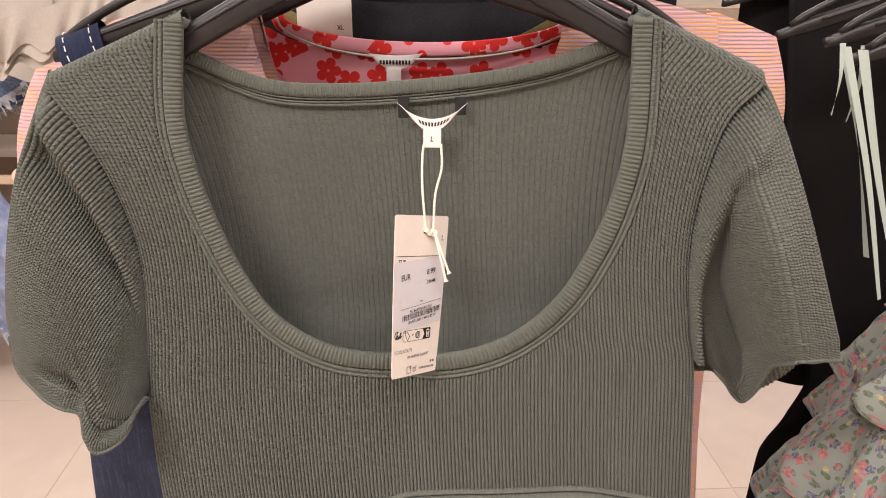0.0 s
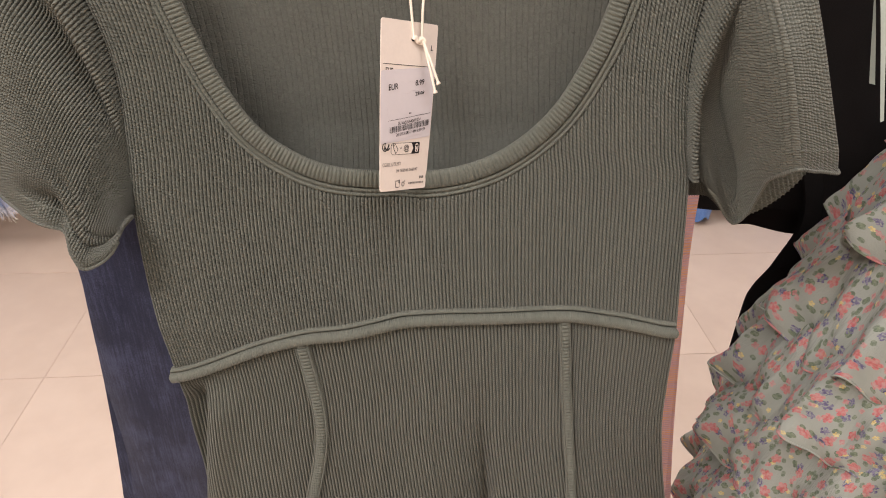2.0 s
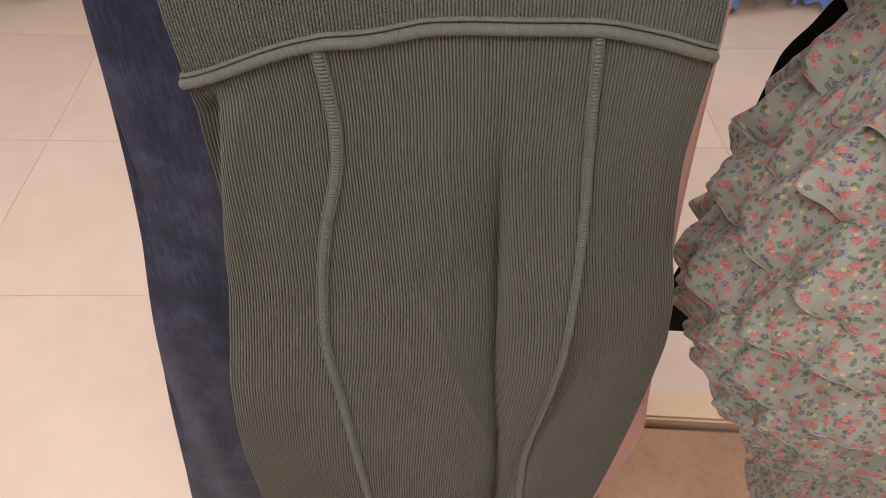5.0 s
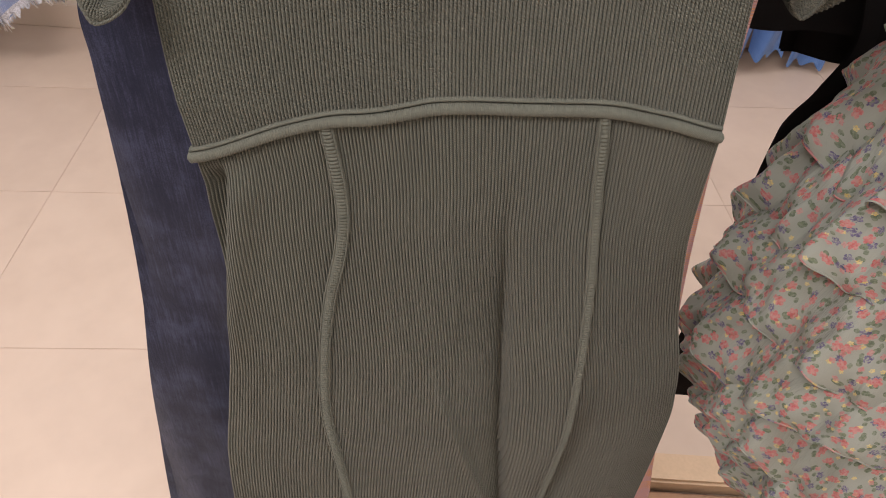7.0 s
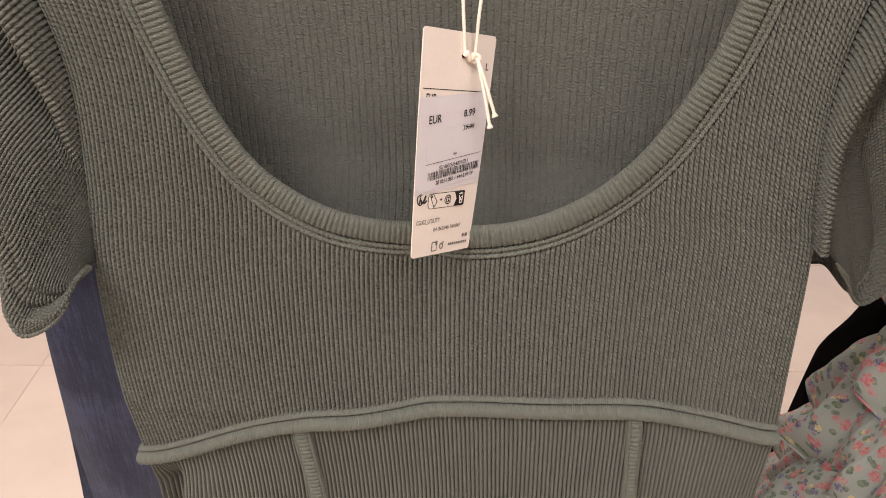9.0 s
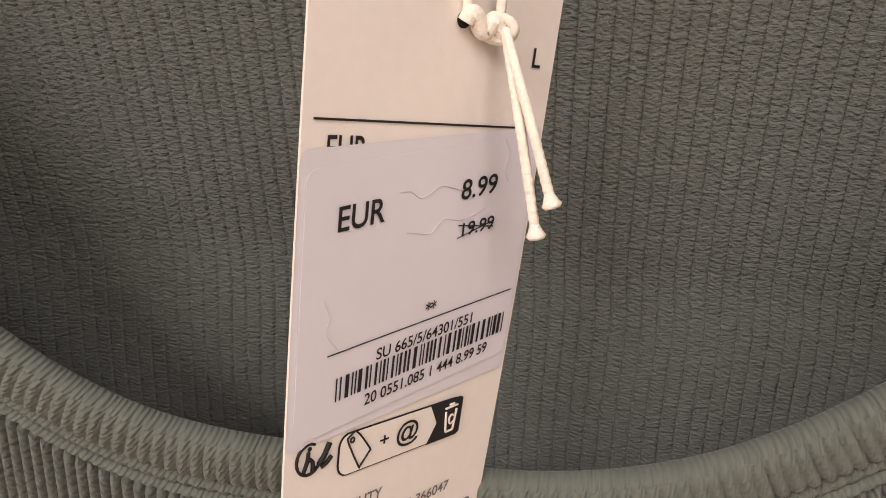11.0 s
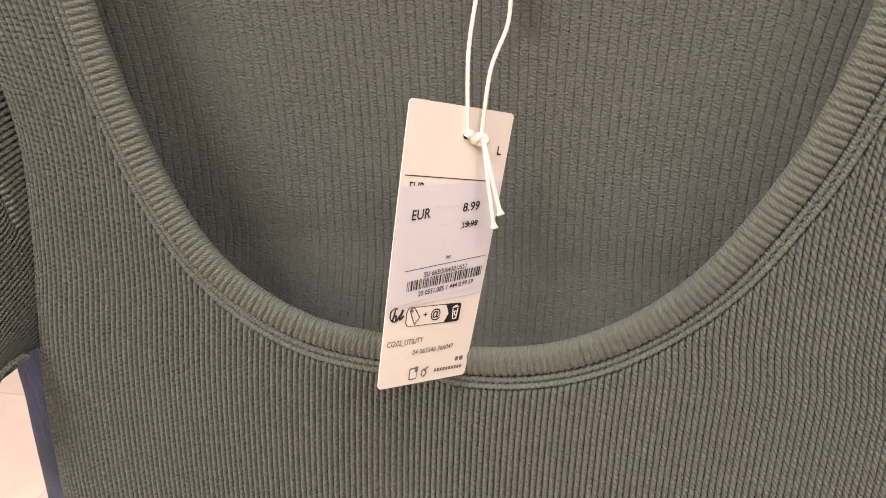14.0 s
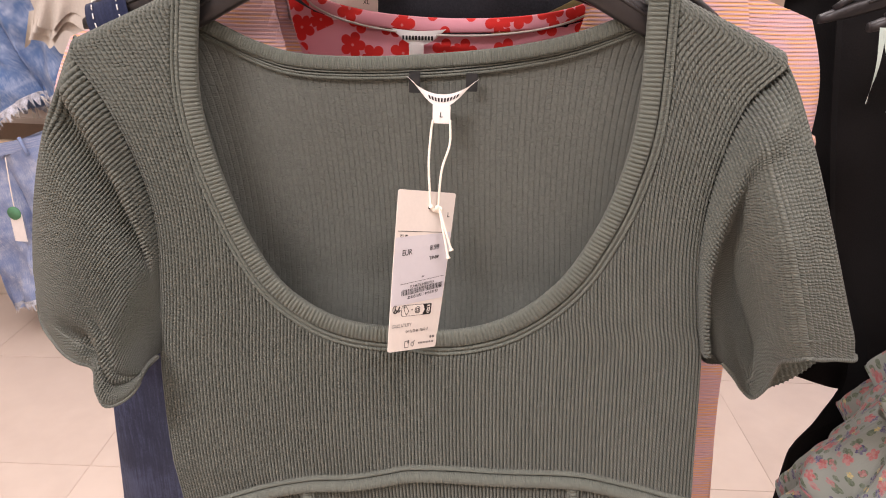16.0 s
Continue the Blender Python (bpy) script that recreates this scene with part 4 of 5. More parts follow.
def cord(points, radius=0.00075, n=90):
    p = curve(points, n)
    twist = np.arange(n) * 0.9
    return tube("cord", p, radius * (1 + 0.045 * np.sin(twist * 1.6)), m_string, 10)


part("cord", cord([tuple(hole), (0.0712, 0.0430, 1.342), (0.0708, 0.0560, 1.358), (0.0716, 0.0585, 1.3655)]), tag, "cream twisted cotton cord")
part("cord", cord([tuple(knot), (0.0790, 0.0430, 1.338), (0.0826, 0.0540, 1.352), (0.0822, 0.0583, 1.3660)]), tag, "cream twisted cotton cord")
kn = np.array([hole + (knot - hole) * t + np.array([0, -0.0006, 0.0011 * math.sin(t * 9)]) for t in np.linspace(-0.05, 1.15, 40)])
part("knot", tube("knot", kn, 0.0013, m_string, 10), tag, "small cord knot")
lp = [knot + np.array([0.0019 * math.cos(a) * 1.2, -0.0008, 0.0016 * math.sin(a)]) for a in np.linspace(0, 2 * math.pi, 28, endpoint=False)]
part("knot", tube("knot", lp, 0.0008, m_string, 8, True), tag)
for end in ((0.0858, 0.0240, 1.2905), (0.0875, 0.0240, 1.2957)):
    e = np.array(end)
    mid = (knot + e) / 2 + np.array([0.0006, -0.003, 0.001])
    part("cord", cord([tuple(knot + np.array([0.001, -0.001, 0])), tuple(mid), end], 0.00075), tag, "loose cord end")
    d = (e - mid) / np.linalg.norm(e - mid)
    fr = np.array([e + d * t for t in np.linspace(-0.001, 0.0014, 6)])
    part("frayed_end", tube("frayed_end", fr, [0.0007, 0.0008, 0.0010, 0.0012, 0.0015, 0.0012], m_string, 10), tag)

# ---------------------------------------------------------------- hangers and rails
def hanger(name, x, y, z, span, drop, hook_top, label, group="", tall=0.021, slot=True):
    """A black plastic hanger whose middle is at x, y, z; the arms fall by drop over span."""
    h = thing(name, (x, y, z), label, "hanger", group)
    for side in (-1, 1):
        pts = [(x + side * span * t, y, z - drop * (t**1.15)) for t in np.linspace(0, 1, 30)]
        p = np.array(pts)
        taper = np.interp(np.linspace(0, 1, 30), [0, 0.6, 0.93, 1.0], [1.0, 0.95, 0.8, 0.45])
        verts, n = [], 12
        for a in np.linspace(0, 2 * np.pi, n, endpoint=False):
            c, s = np.cos(a), np.sin(a)
            verts.append(p + np.stack([np.zeros(30), np.sign(c) * abs(c) ** 0.5 * 0.0055 * np.ones(30), np.sign(s) * abs(s) ** 0.6 * tall / 2 * taper], -1))
        i = np.arange(30 * n).reshape(n, 30)
        j = np.roll(i, -1, 0)
        q = np.stack([i[:, :-1], j[:, :-1], j[:, 1:], i[:, 1:]], -1).reshape(-1, 4).tolist() + [i[:, 0].tolist()[::-1], i[:, -1].tolist()]
        arm = part("arm", make_mesh("arm", np.vstack(verts).tolist(), q, m_black_plastic), h)
        if slot:
            t = np.linspace(0.30, 0.97, 24)
            lift = 0.014 * np.sin(np.pi * (t - 0.30) / 0.67) ** 0.6
            bar = np.stack([x + side * span * t, np.full(24, y - 0.001), z - drop * t**1.15 + tall * 0.30 + lift], -1)
            part("upper_rail", tube("upper_rail", bar, 0.0030, m_black_plastic, 8), arm)
        rid = np.stack([x + side * span * np.linspace(0.02, 0.9, 24), np.full(24, y - 0.0052), z - drop * np.linspace(0.02, 0.9, 24) ** 1.15 + tall * 0.18], -1)
        part("ridge", tube("ridge", rid, 0.0012, m_black_plastic, 6), arm)
    hk = curve([(x, y, z), (x, y, hook_top - 0.055), (x + 0.016, y, hook_top - 0.030), (x + 0.018, y, hook_top - 0.008), (x, y, hook_top + 0.0045), (x - 0.017, y, hook_top - 0.008)], 60)
    part("hook", tube("hook", hk, 0.0021, m_chrome, 8), h, "thin metal hook")
    return h


RAIL_Z = 1.62


def rail(name, x, y0, y1, label, aside=0.0):
    """A straight hanging rail that turns aside to its upright and foot bar."""
    r = thing(name, (x + aside, y1, 0), label, "clothes rack")
    top = RAIL_Z - 0.013
    path = [(x, y, top) for y in np.linspace(y0, y1, 20)]
    if aside:
        path += [(x + aside * q, y1, top) for q in np.linspace(0.08, 1.0, 8)]
    part("rail", tube("rail", path, 0.0125, m_chrome, 20), r)
    part("upright", tube("upright", [(x + aside, y1, q) for q in np.linspace(0.0, top, 20)], 0.0125, m_chrome, 20), r)
    part("base", block("base", x - 0.30, x + 0.30, y1 - 0.035, y1 + 0.035, 0.0, 0.045, m_beige_metal, 0.006), r, "beige painted foot bar")
    return r


rail("clothes_rack", MID_X - 0.042, -0.12, 0.68, "chrome clothes rack holding dresses on hangers")
hanger("hanger", MID_X, 0.062, 1.487, 0.190, 0.095, RAIL_Z, "black plastic hanger carrying the green dress", "hangers", 0.019, False)
hanger("hanger", 0.040, 0.098, 1.474, 0.205, 0.062, RAIL_Z, "black plastic hanger with a denim loop over its arm", "hangers", 0.017)
hanger("hanger", 0.068, 0.165, 1.482, 0.200, 0.085, RAIL_Z, "black plastic hanger carrying a flowered top", "hangers", 0.017)
hanger("hanger", 0.060, 0.130, 1.488, 0.200, 0.080, RAIL_Z, "black plastic hanger carrying a striped knit dress", "hangers", 0.016)
hanger("hanger", 0.065, 0.235, 1.485, 0.200, 0.085, RAIL_Z, "black plastic hanger carrying a dark knit top", "hangers", 0.017)


# ---------------------------------------------------------------- clothes behind the dress
def garment(name, label, category, material, left, right, y, depth, hem, top, neck_x, neck_half, neck_drop, waves=0.006, folds=7.0, seed=1, back_drop=0.02, group=""):
    """A hanging garment: front and back sheet between a left and a right outline, with a scooped neck."""
    g = thing(name, (neck_x, y, hem), label, category, group)
    L, R = table(left), table(right)
    tip = top - 0.045

    def flat(U, V):
        l, r = L(V), R(V)
        x = l + U * (r - l)
        rise = np.clip(1 - np.abs(x - neck_x) / np.maximum(np.where(x < neck_x, neck_x - l, r - neck_x), 0.01), 0, 1)
        z = V + sstep(tip - 0.10, tip, V) * rise * (top - tip) * 1.25
        return x, z

    def front(U, V):
        x, z = flat(U, V)
        e = np.abs(2 * U - 1)
        low = sstep(top, top - 0.5, z)
        y_ = y - depth / 2 * (1 - e**3) + waves * (0.3 + low) * np.sin(x * folds * 12 + seed + 2.5 * np.sin(z * 5 + seed)) + waves * 0.5 * np.sin(x * folds * 27 + z * 6 + seed)
        return x, y_, z

    def back(U, V):
        x, z = flat(U, V)
        e = np.abs(2 * U - 1)
        return x, y + depth / 2 * (1 - e**3) + 0.4 * waves * np.sin(x * folds * 12 + 2 * seed), z

    def edge(x, drop):
        q = np.clip(1 - ((x - neck_x) / neck_half) ** 2, 0, 1)
        return np.where(np.abs(x - neck_x) < neck_half, top - drop * np.sqrt(q) - 0.012, 9.0)

    def cut(place, drop):
        def inner(U, V):
            x, y_, z = place(U, V)
            return x, y_, np.minimum(z, edge(x, drop))
        return inner

    def hole(drop):
        return lambda x, z: z < edge(x, drop) - 0.0004

    us, vs = np.linspace(0, 1, 220), np.linspace(hem, tip, 150)
    uv = lambda U, V, x, z: (x, z)
    part("front_panel", sheet("front_panel", us, vs, cut(front, neck_drop), material, hole(neck_drop), uv), g)
    part("back_panel", sheet("back_panel", np.linspace(0, 1, 90), vs, cut(back, back_drop), material, hole(back_drop), uv), g)
    return g


denim = garment("denim_dress", "navy denim pinafore dress hanging by its shoulder straps", "dress", m_navy,
        [(-0.306, 0.18), (-0.268, 0.53), (-0.221, 0.85), (-0.204, 1.01), (-0.197, 1.10), (-0.192, 1.16), (-0.150, 1.26)],
        [(0.180, 0.18), (0.170, 0.53), (0.150, 0.85), (0.140, 1.01), (0.140, 1.10), (0.135, 1.16), (0.12, 1.26)],
        0.098, 0.02, 0.18, 1.30, -0.02, 0.07, 0.03, 0.003, 3.0, 2)
strap = curve([(1.24, 0.092), (1.36, 0.089), (1.405, 0.088), (1.420, 0.090), (1.429, 0.098), (1.420, 0.106), (1.36, 0.108), (1.24, 0.104)], 120)


def strap_place(U, V):
    k = V * 119
    z, y = np.interp(k, np.arange(120), strap[:, 0]), np.interp(k, np.arange(120), strap[:, 1])
    lean = (1.40 - z) * 0.35
    return -0.139 + (U - 0.5) * 0.029 + lean, y - 0.0012 * np.sin(np.pi * U), z + (U - 0.5) * 0.010


st = part("shoulder_strap", sheet("shoulder_strap", np.linspace(0, 1, 14), np.linspace(0, 1, 120), strap_place, m_navy_plain, None, lambda U, V, x, z: (U * 0.03, V * 0.37)), denim, "dark denim strap with white topstitching")
for u in (0.20, 0.80):
    for k in range(46):
        v0 = 0.12 + k * 0.0155
        x, y, z = strap_place(np.full(5, u), np.linspace(v0, v0 + 0.009, 5))
        part("topstitch", tube("topstitch", np.stack([x, y - (0.0006 if v0 < 0.5 else -0.0008), z + 0.0005], -1), 0.00042, m_white_thread, 5), st)

# striped knit dress with short sleeves
stripe = garment("striped_dress", "orange and lilac striped knit dress on a hanger", "dress", m_stripe,
        [(-0.240, 0.20), (-0.220, 0.40), (-0.190, 0.54), (-0.17, 0.85), (-0.16, 1.06), (-0.165, 1.16), (-0.175, 1.26), (-0.205, 1.36), (-0.200, 1.395), (-0.150, 1.43)],
        [(0.371, 0.20), (0.397, 0.40), (0.379, 0.54), (0.330, 0.85), (0.306, 1.06), (0.298, 1.16), (0.298, 1.26), (0.312, 1.36), (0.315, 1.40), (0.296, 1.43)],
        0.140, 0.03, 0.20, 1.475, 0.060, 0.108, 0.17, 0.002, 4.0, 3, 0.16)


def knit_sleeve(side, tip_x, tip_z, cuff_x, cuff_z, in_x, in_z):
    """A short sleeve that droops from the shoulder of the striped dress."""
    def place(U, V):
        a = 2 * np.pi * U
        tx, tz = tip_x + (cuff_x - tip_x) * V, tip_z + (cuff_z - tip_z) * V
        ix, iz = tip_x - side * 0.05 + (in_x - tip_x + side * 0.05) * V, tip_z + 0.018 + (in_z - tip_z - 0.018) * V
        w = 0.5 + 0.5 * np.cos(a)
        swell = 0.006 * np.sin(np.pi * V)
        return tx * w + ix * (1 - w) + side * swell * w, 0.140 + 0.016 * np.sin(a) * (0.4 + 0.6 * V), tz * w + iz * (1 - w)
    s = part("sleeve", sheet("sleeve", np.linspace(0, 1, 60), np.linspace(0, 1, 40), place, m_stripe, None, lambda U, V, x, z: (x * 1.0, z * 1.0)), stripe, "striped short sleeve")
    x, y, z = place(np.linspace(0, 1, 60)[:-1], np.ones(59))
    part("cuff", tube("cuff", np.stack([x, y, z], -1), 0.0045, m_stripe, 8, True), s)


knit_sleeve(-1, -0.205, 1.398, -0.232, 1.322, -0.175, 1.290)
knit_sleeve(1, 0.311, 1.424, 0.325, 1.345, 0.275, 1.30)

# pink top with red flowers
flower_top = garment("flowered_blouse", "pink short-sleeved blouse printed with red flowers", "blouse", m_red_flower,
        [(-0.13, 0.85), (-0.12, 1.10), (-0.115, 1.25), (-0.14, 1.37), (-0.15, 1.40)],
        [(0.29, 0.85), (0.27, 1.10), (0.255, 1.25), (0.27, 1.37), (0.285, 1.40)],
        0.172, 0.035, 0.85, 1.445, 0.068, 0.122, 0.075, 0.003, 4.0, 5, 0.030)


def neck_edge(y, drop, r, half=0.110, top=1.432, cx=0.068):
    t = np.linspace(-1, 1, 120)
    return np.stack([cx + half * t, y - 0.004 * (1 - t**2), top - drop * np.sqrt(np.clip(1 - t**2, 0, 1))], -1)


part("neck_binding", sweep("neck_binding", neck_edge(0.186, 0.022, 0.002), (0, -1, 0.1), 0.0105, 0.0018, m_red_flower, 0, 0, 8), flower_top, "narrow pink neck binding")
part("piping", tube("piping", neck_edge(0.183, 0.029, 0.002), 0.0009, m_white_cloth, 6), flower_top, "pale piping")
lab_f = part("neck_label", sheet("neck_label", np.linspace(-1, 1, 21), np.linspace(0, 1, 5), lambda U, V: (0.046 + 0.021 * U * (1 - 0.35 * V), 0.1795 - 0.003 * (1 - U**2), 1.4075 - 0.0015 * (1 - U**2) - 0.0105 * V * (1 - 0.35 * U**2)), m_satin), flower_top, "white woven neck label with dark marks")
for k in range(10):
    part("printed_mark", block("printed_mark", 0.0345 + 0.0024 * k, 0.0360 + 0.0024 * k, 0.1752, 0.1757, 1.3995, 1.4025, m_ink, 0), lab_f)
part("size_tab", block("size_tab", 0.0395, 0.0505, 0.1755, 0.1760, 1.386, 1.3965, m_satin, 0.0002), lab_f)

# dark knit top and a top with olive trim further back, with a size card
garment("knit_top", "charcoal ribbed knit top on a hanger", "top", m_black_knit,
        [(-0.14, 0.85), (-0.12, 1.10), (-0.12, 1.25), (-0.15, 1.37), (-0.16, 1.41)],
        [(0.29, 0.85), (0.27, 1.10), (0.26, 1.25), (0.28, 1.37), (0.295, 1.41)], 0.245, 0.03, 0.85, 1.465, 0.068, 0.10, 0.012, 0.003, 5.0, 7, 0.006)
trim = thing("olive_top", (0.07, 0.21, 1.30), "top with an olive neck edge between other clothes", "top")
part("front_panel", sheet("front_panel", np.linspace(-1, 1, 40), np.linspace(0, 1, 12), lambda U, V: (0.068 + 0.13 * U, 0.212 + 0.004 * np.sin(9 * U), 1.20 + (0.19 + 0.055 * np.abs(U) ** 1.6) * V), m_black_cloth, None, lambda U, V, x, z: (x, z)), trim)
tt = np.linspace(-1, 1, 60)
part("neck_trim", sweep("neck_trim", np.stack([0.068 + 0.13 * tt, 0.208 + 0 * tt, 1.392 + 0.055 * np.abs(tt) ** 1.6], -1), (0, -1, 0.2), 0.009, 0.002, m_olive, 0.004, 0.0005, 8), trim, "olive binding")
card = thing("size_card", (0.0, 0.20, 1.41), "cream size card standing up between the hangers", "size card")
part("card", block("card", -0.030, 0.012, 0.198, 0.1992, 1.385, 1.470, m_card, 0.0004), card)
letters("printed_text", "XL", m_ink, card, lambda a, b: (0.0005 + a, 0.1975 + 0 * a, 1.4225 + b), 0.0050, 0.0034)
lil = thing("lilac_strap_top", (0.19, 0.19, 1.44), "lilac strappy top on a hanger", "top")
part("strap", sweep("strap", curve([(0.150, 0.19, 1.452), (0.180, 0.185, 1.447), (0.215, 0.187, 1.446), (0.235, 0.19, 1.40)], 40), (0, -1, 0.3), 0.010, 0.002, m_lilac, 0, 0, 8), lil)
part("body", sheet("body", np.linspace(0, 1, 24), np.linspace(0, 1, 12), lambda U, V: (0.19 + 0.07 * U, 0.192 + 0.003 * np.sin(U * 20), 1.15 + 0.26 * V), m_lilac), lil)

# cream frilled top peeping out behind
cream = thing("frilled_top", (-0.24, 0.30, 1.2), "cream cotton top with a frilled shoulder", "top")
part("body", sheet("body", np.linspace(0, 1, 50), np.linspace(0, 1, 40), lambda U, V: (-0.150 + 0.17 * U, 0.30 + 0.008 * np.sin(U * 40), 1.05 + (0.33 + 0.03 * U) * V), m_cream), cream)
for k in range(3):
    part("frill", sheet("frill", np.linspace(0, 1, 90), np.linspace(0, 1, 8), lambda U, V, k=k: (-0.337 + 0.012 * k + 0.14 * U - 0.012 * V, 0.288 - 0.006 * k + 0.005 * V * np.sin(U * 31 + 4 * np.sin(U * 9) + k), 1.402 + 0.010 * k + 0.035 * U - 0.034 * V + 0.006 * np.sin(U * 23 + k) * V), m_cream), cream, "gathered cream frill")
hanger("hanger", 0.06, 0.30, 1.475, 0.21, 0.075, RAIL_Z, "black plastic hanger carrying a cream top", "hangers", 0.016)


# ---------------------------------------------------------------- the second rack, with flowered dresses
RX = 0.66
rail("clothes_rack", RX, -0.10, 0.43, "chrome clothes rack with flowered dresses and black clothes", 0.17)
tagged(part("plinth", block("plinth", 0.42, 1.10, 0.02, 0.385, 0.0, 0.022, m_wood, 0.004), None), "low brown wooden plinth board on the floor", "plinth")


def tier_dress(name, cx, cy, hems, a0, b0, seed, drop_left, outer):
    """A strappy dress of gathered frills: each tier is a flaring ring with deep waves."""
    g = thing(name, (cx, cy, hems[-1]), "mint dress with small printed blossoms and tiered frills", "dress", "flowered dresses")
    rnd = random.Random(seed)
    th = np.linspace(0, 2 * np.pi, 361)

    def bodice(U, V):
        a = 2 * np.pi * U
        r = 0.60 + 0.14 * V + 0.03 * np.sin(a * 26 + 4 * V)
        return cx + a0 * r * np.cos(a), cy + b0 * 0.72 * r * np.sin(a), 1.255 + 0.010 * np.cos(a * 2) - V * (1.255 - hems[0] - 0.02)

    metre = lambda U, V, x, z: (U * 1.3 + seed * 0.37, z * 1.0)
    part("bodice", sheet("bodice", np.linspace(0, 1, 240), np.linspace(0, 1, 24), bodice, m_floral, None, metre), g, "gathered bodice")
    top = bodice(np.linspace(0, 1, 200)[:-1], np.zeros(199))
    part("top_edge", tube("top_edge", np.stack(top, -1), 0.003, m_mint, 8, True), g, "mint elastic edge")
    above = 1.20
    for k, hem in enumerate(hems):
        ph, nw = rnd.uniform(0, 6), rnd.choice((9, 10, 11, 12))
        ph2, ph3, low = rnd.uniform(0, 6), rnd.uniform(0, 6), drop_left(hem)
        reach = outer(hem)

        def ring(U, V, hem=hem, ph=ph, nw=nw, ph2=ph2, ph3=ph3, above=above, low=low, reach=reach):
            a = 2 * np.pi * U
            skew = a + 0.5 / nw * np.sin(nw * 0.5 // 1 * a + ph2)
            fold = np.sin(nw * skew + ph) + 0.75 * np.sin((2 * nw + 1) * skew + ph2) + 0.22 * np.sin((4 * nw - 1) * a + ph3 + 1.5 * V)
            size = min(1.0, reach / 0.75)
            crush = 0.010 * np.sin(31 * a - 11 * V + ph) + 0.008 * np.sin(53 * a + 9 * V + ph3) + 0.012 * np.sin(19 * a + 6 * V + ph2)
            r = reach - 0.17 * (1 - V) ** 1.25 + (0.050 * fold * V**0.6 + crush * (0.3 + 0.7 * V)) * size - 0.035 * V**4
            z = above + (hem - above) * V + (0.012 * np.sin(3 * a + ph2) + 0.012 * fold) * V**1.3 + low * V * np.cos(a)
            return cx + a0 * r * np.cos(a), cy + b0 * r * np.sin(a), z

        t = part("frill", sheet("frill", np.linspace(0, 1, 561), np.linspace(0, 1, 20), ring, m_floral, None, lambda U, V, x, z, k=k, reach=reach: (U * 1.45 * reach + k * 0.211 + seed, V * 0.10 + 0.13 * k)), g, "gathered frill tier")
        edge = ring(np.linspace(0, 1, 421)[:-1], np.ones(420))
        part("rolled_hem", tube("rolled_hem", np.stack(edge, -1), 0.0010, m_floral, 5, True), t)
        above = hem + 0.034
    return g


def ribbon(parent, a, b, width=0.008, sag=0.004, twist=1.0):
    pts = curve([a, tuple((np.array(a) + np.array(b)) / 2 + np.array([sag, 0, 0])), b], 60)

    def place(U, V):
        k = V * 59
        x, y, z = (np.interp(k, np.arange(60), pts[:, i]) for i in range(3))
        ang = twist * V * 2.2
        return x + (U - 0.5) * width * np.cos(ang), y + (U - 0.5) * width * np.sin(ang), z
    part("strap", sheet("strap", np.linspace(0, 1, 5), np.linspace(0, 1, 60), place, m_mint), parent, "mint ribbon strap")


front_hems = [1.165 - 0.078 * k for k in range(13)]
front_reach = lambda z: float(np.interp(z, [0.22, 0.30, 0.43, 0.52, 0.61, 0.69, 0.77, 0.84, 0.95, 1.04, 1.09, 1.14, 1.20], [0.26, 0.34, 0.60, 0.86, 1.05, 1.15, 1.19, 1.17, 1.08, 0.96, 0.87, 0.79, 0.68]))
fd = tier_dress("flowered_dress", 0.655, 0.145, front_hems, 0.255, 0.165, 3, lambda z: -0.02 - 0.05 * float(sstep(0.8, 0.4, z)), front_reach)
sd = tier_dress("flowered_dress", 0.700, 0.230, [1.15 - 0.078 * k for k in range(9)], 0.245, 0.110, 8, lambda z: 0.0, lambda z: float(np.interp(z, [0.5, 0.9, 1.1, 1.2], [0.98, 0.94, 0.84, 0.70])))
ribbon(fd, (0.388, 0.128, 1.412), (0.418, 0.095, 1.262), 0.0055, 0.002)
ribbon(fd, (0.392, 0.136, 1.410), (0.462, 0.110, 1.258), 0.0050, -0.002, -1.0)
ribbon(fd, (0.410, 0.128, 1.425), (0.424, 0.095, 1.262), 0.0065, 0.001)
ribbon(fd, (0.416, 0.128, 1.425), (0.482, 0.090, 1.258), 0.0065, 0.0, 0.5)
ribbon(fd, (0.3470, 0.120, 1.422), (0.3382, 0.100, 1.378), 0.0040, 0.002, 0.6)
ribbon(fd, (0.3490, 0.118, 1.420), (0.3900, 0.085, 1.252), 0.0055, 0.003, 0.3)
ribbon(fd, (0.3600, 0.118, 1.418), (0.4060, 0.090, 1.252), 0.0070, -0.002, 0.4)
ribbon(sd, (0.372, 0.168, 1.418), (0.415, 0.150, 1.258), 0.0045, 0.003)
ribbon(sd, (0.378, 0.150, 1.418), (0.374, 0.145, 1.365), 0.0045, 0.003, 0.4)
for hx, hy, hz in ((RX, 0.13, 1.500), (RX, 0.168, 1.508), (RX - 0.02, 0.205, 1.510), (RX - 0.03, 0.30, 1.530), (RX - 0.03, 0.36, 1.535)):
    hanger("hanger", hx, hy, hz, 0.300, 0.090, RAIL_Z, "black plastic hanger on the second rack", "hangers on the second rack", 0.014)

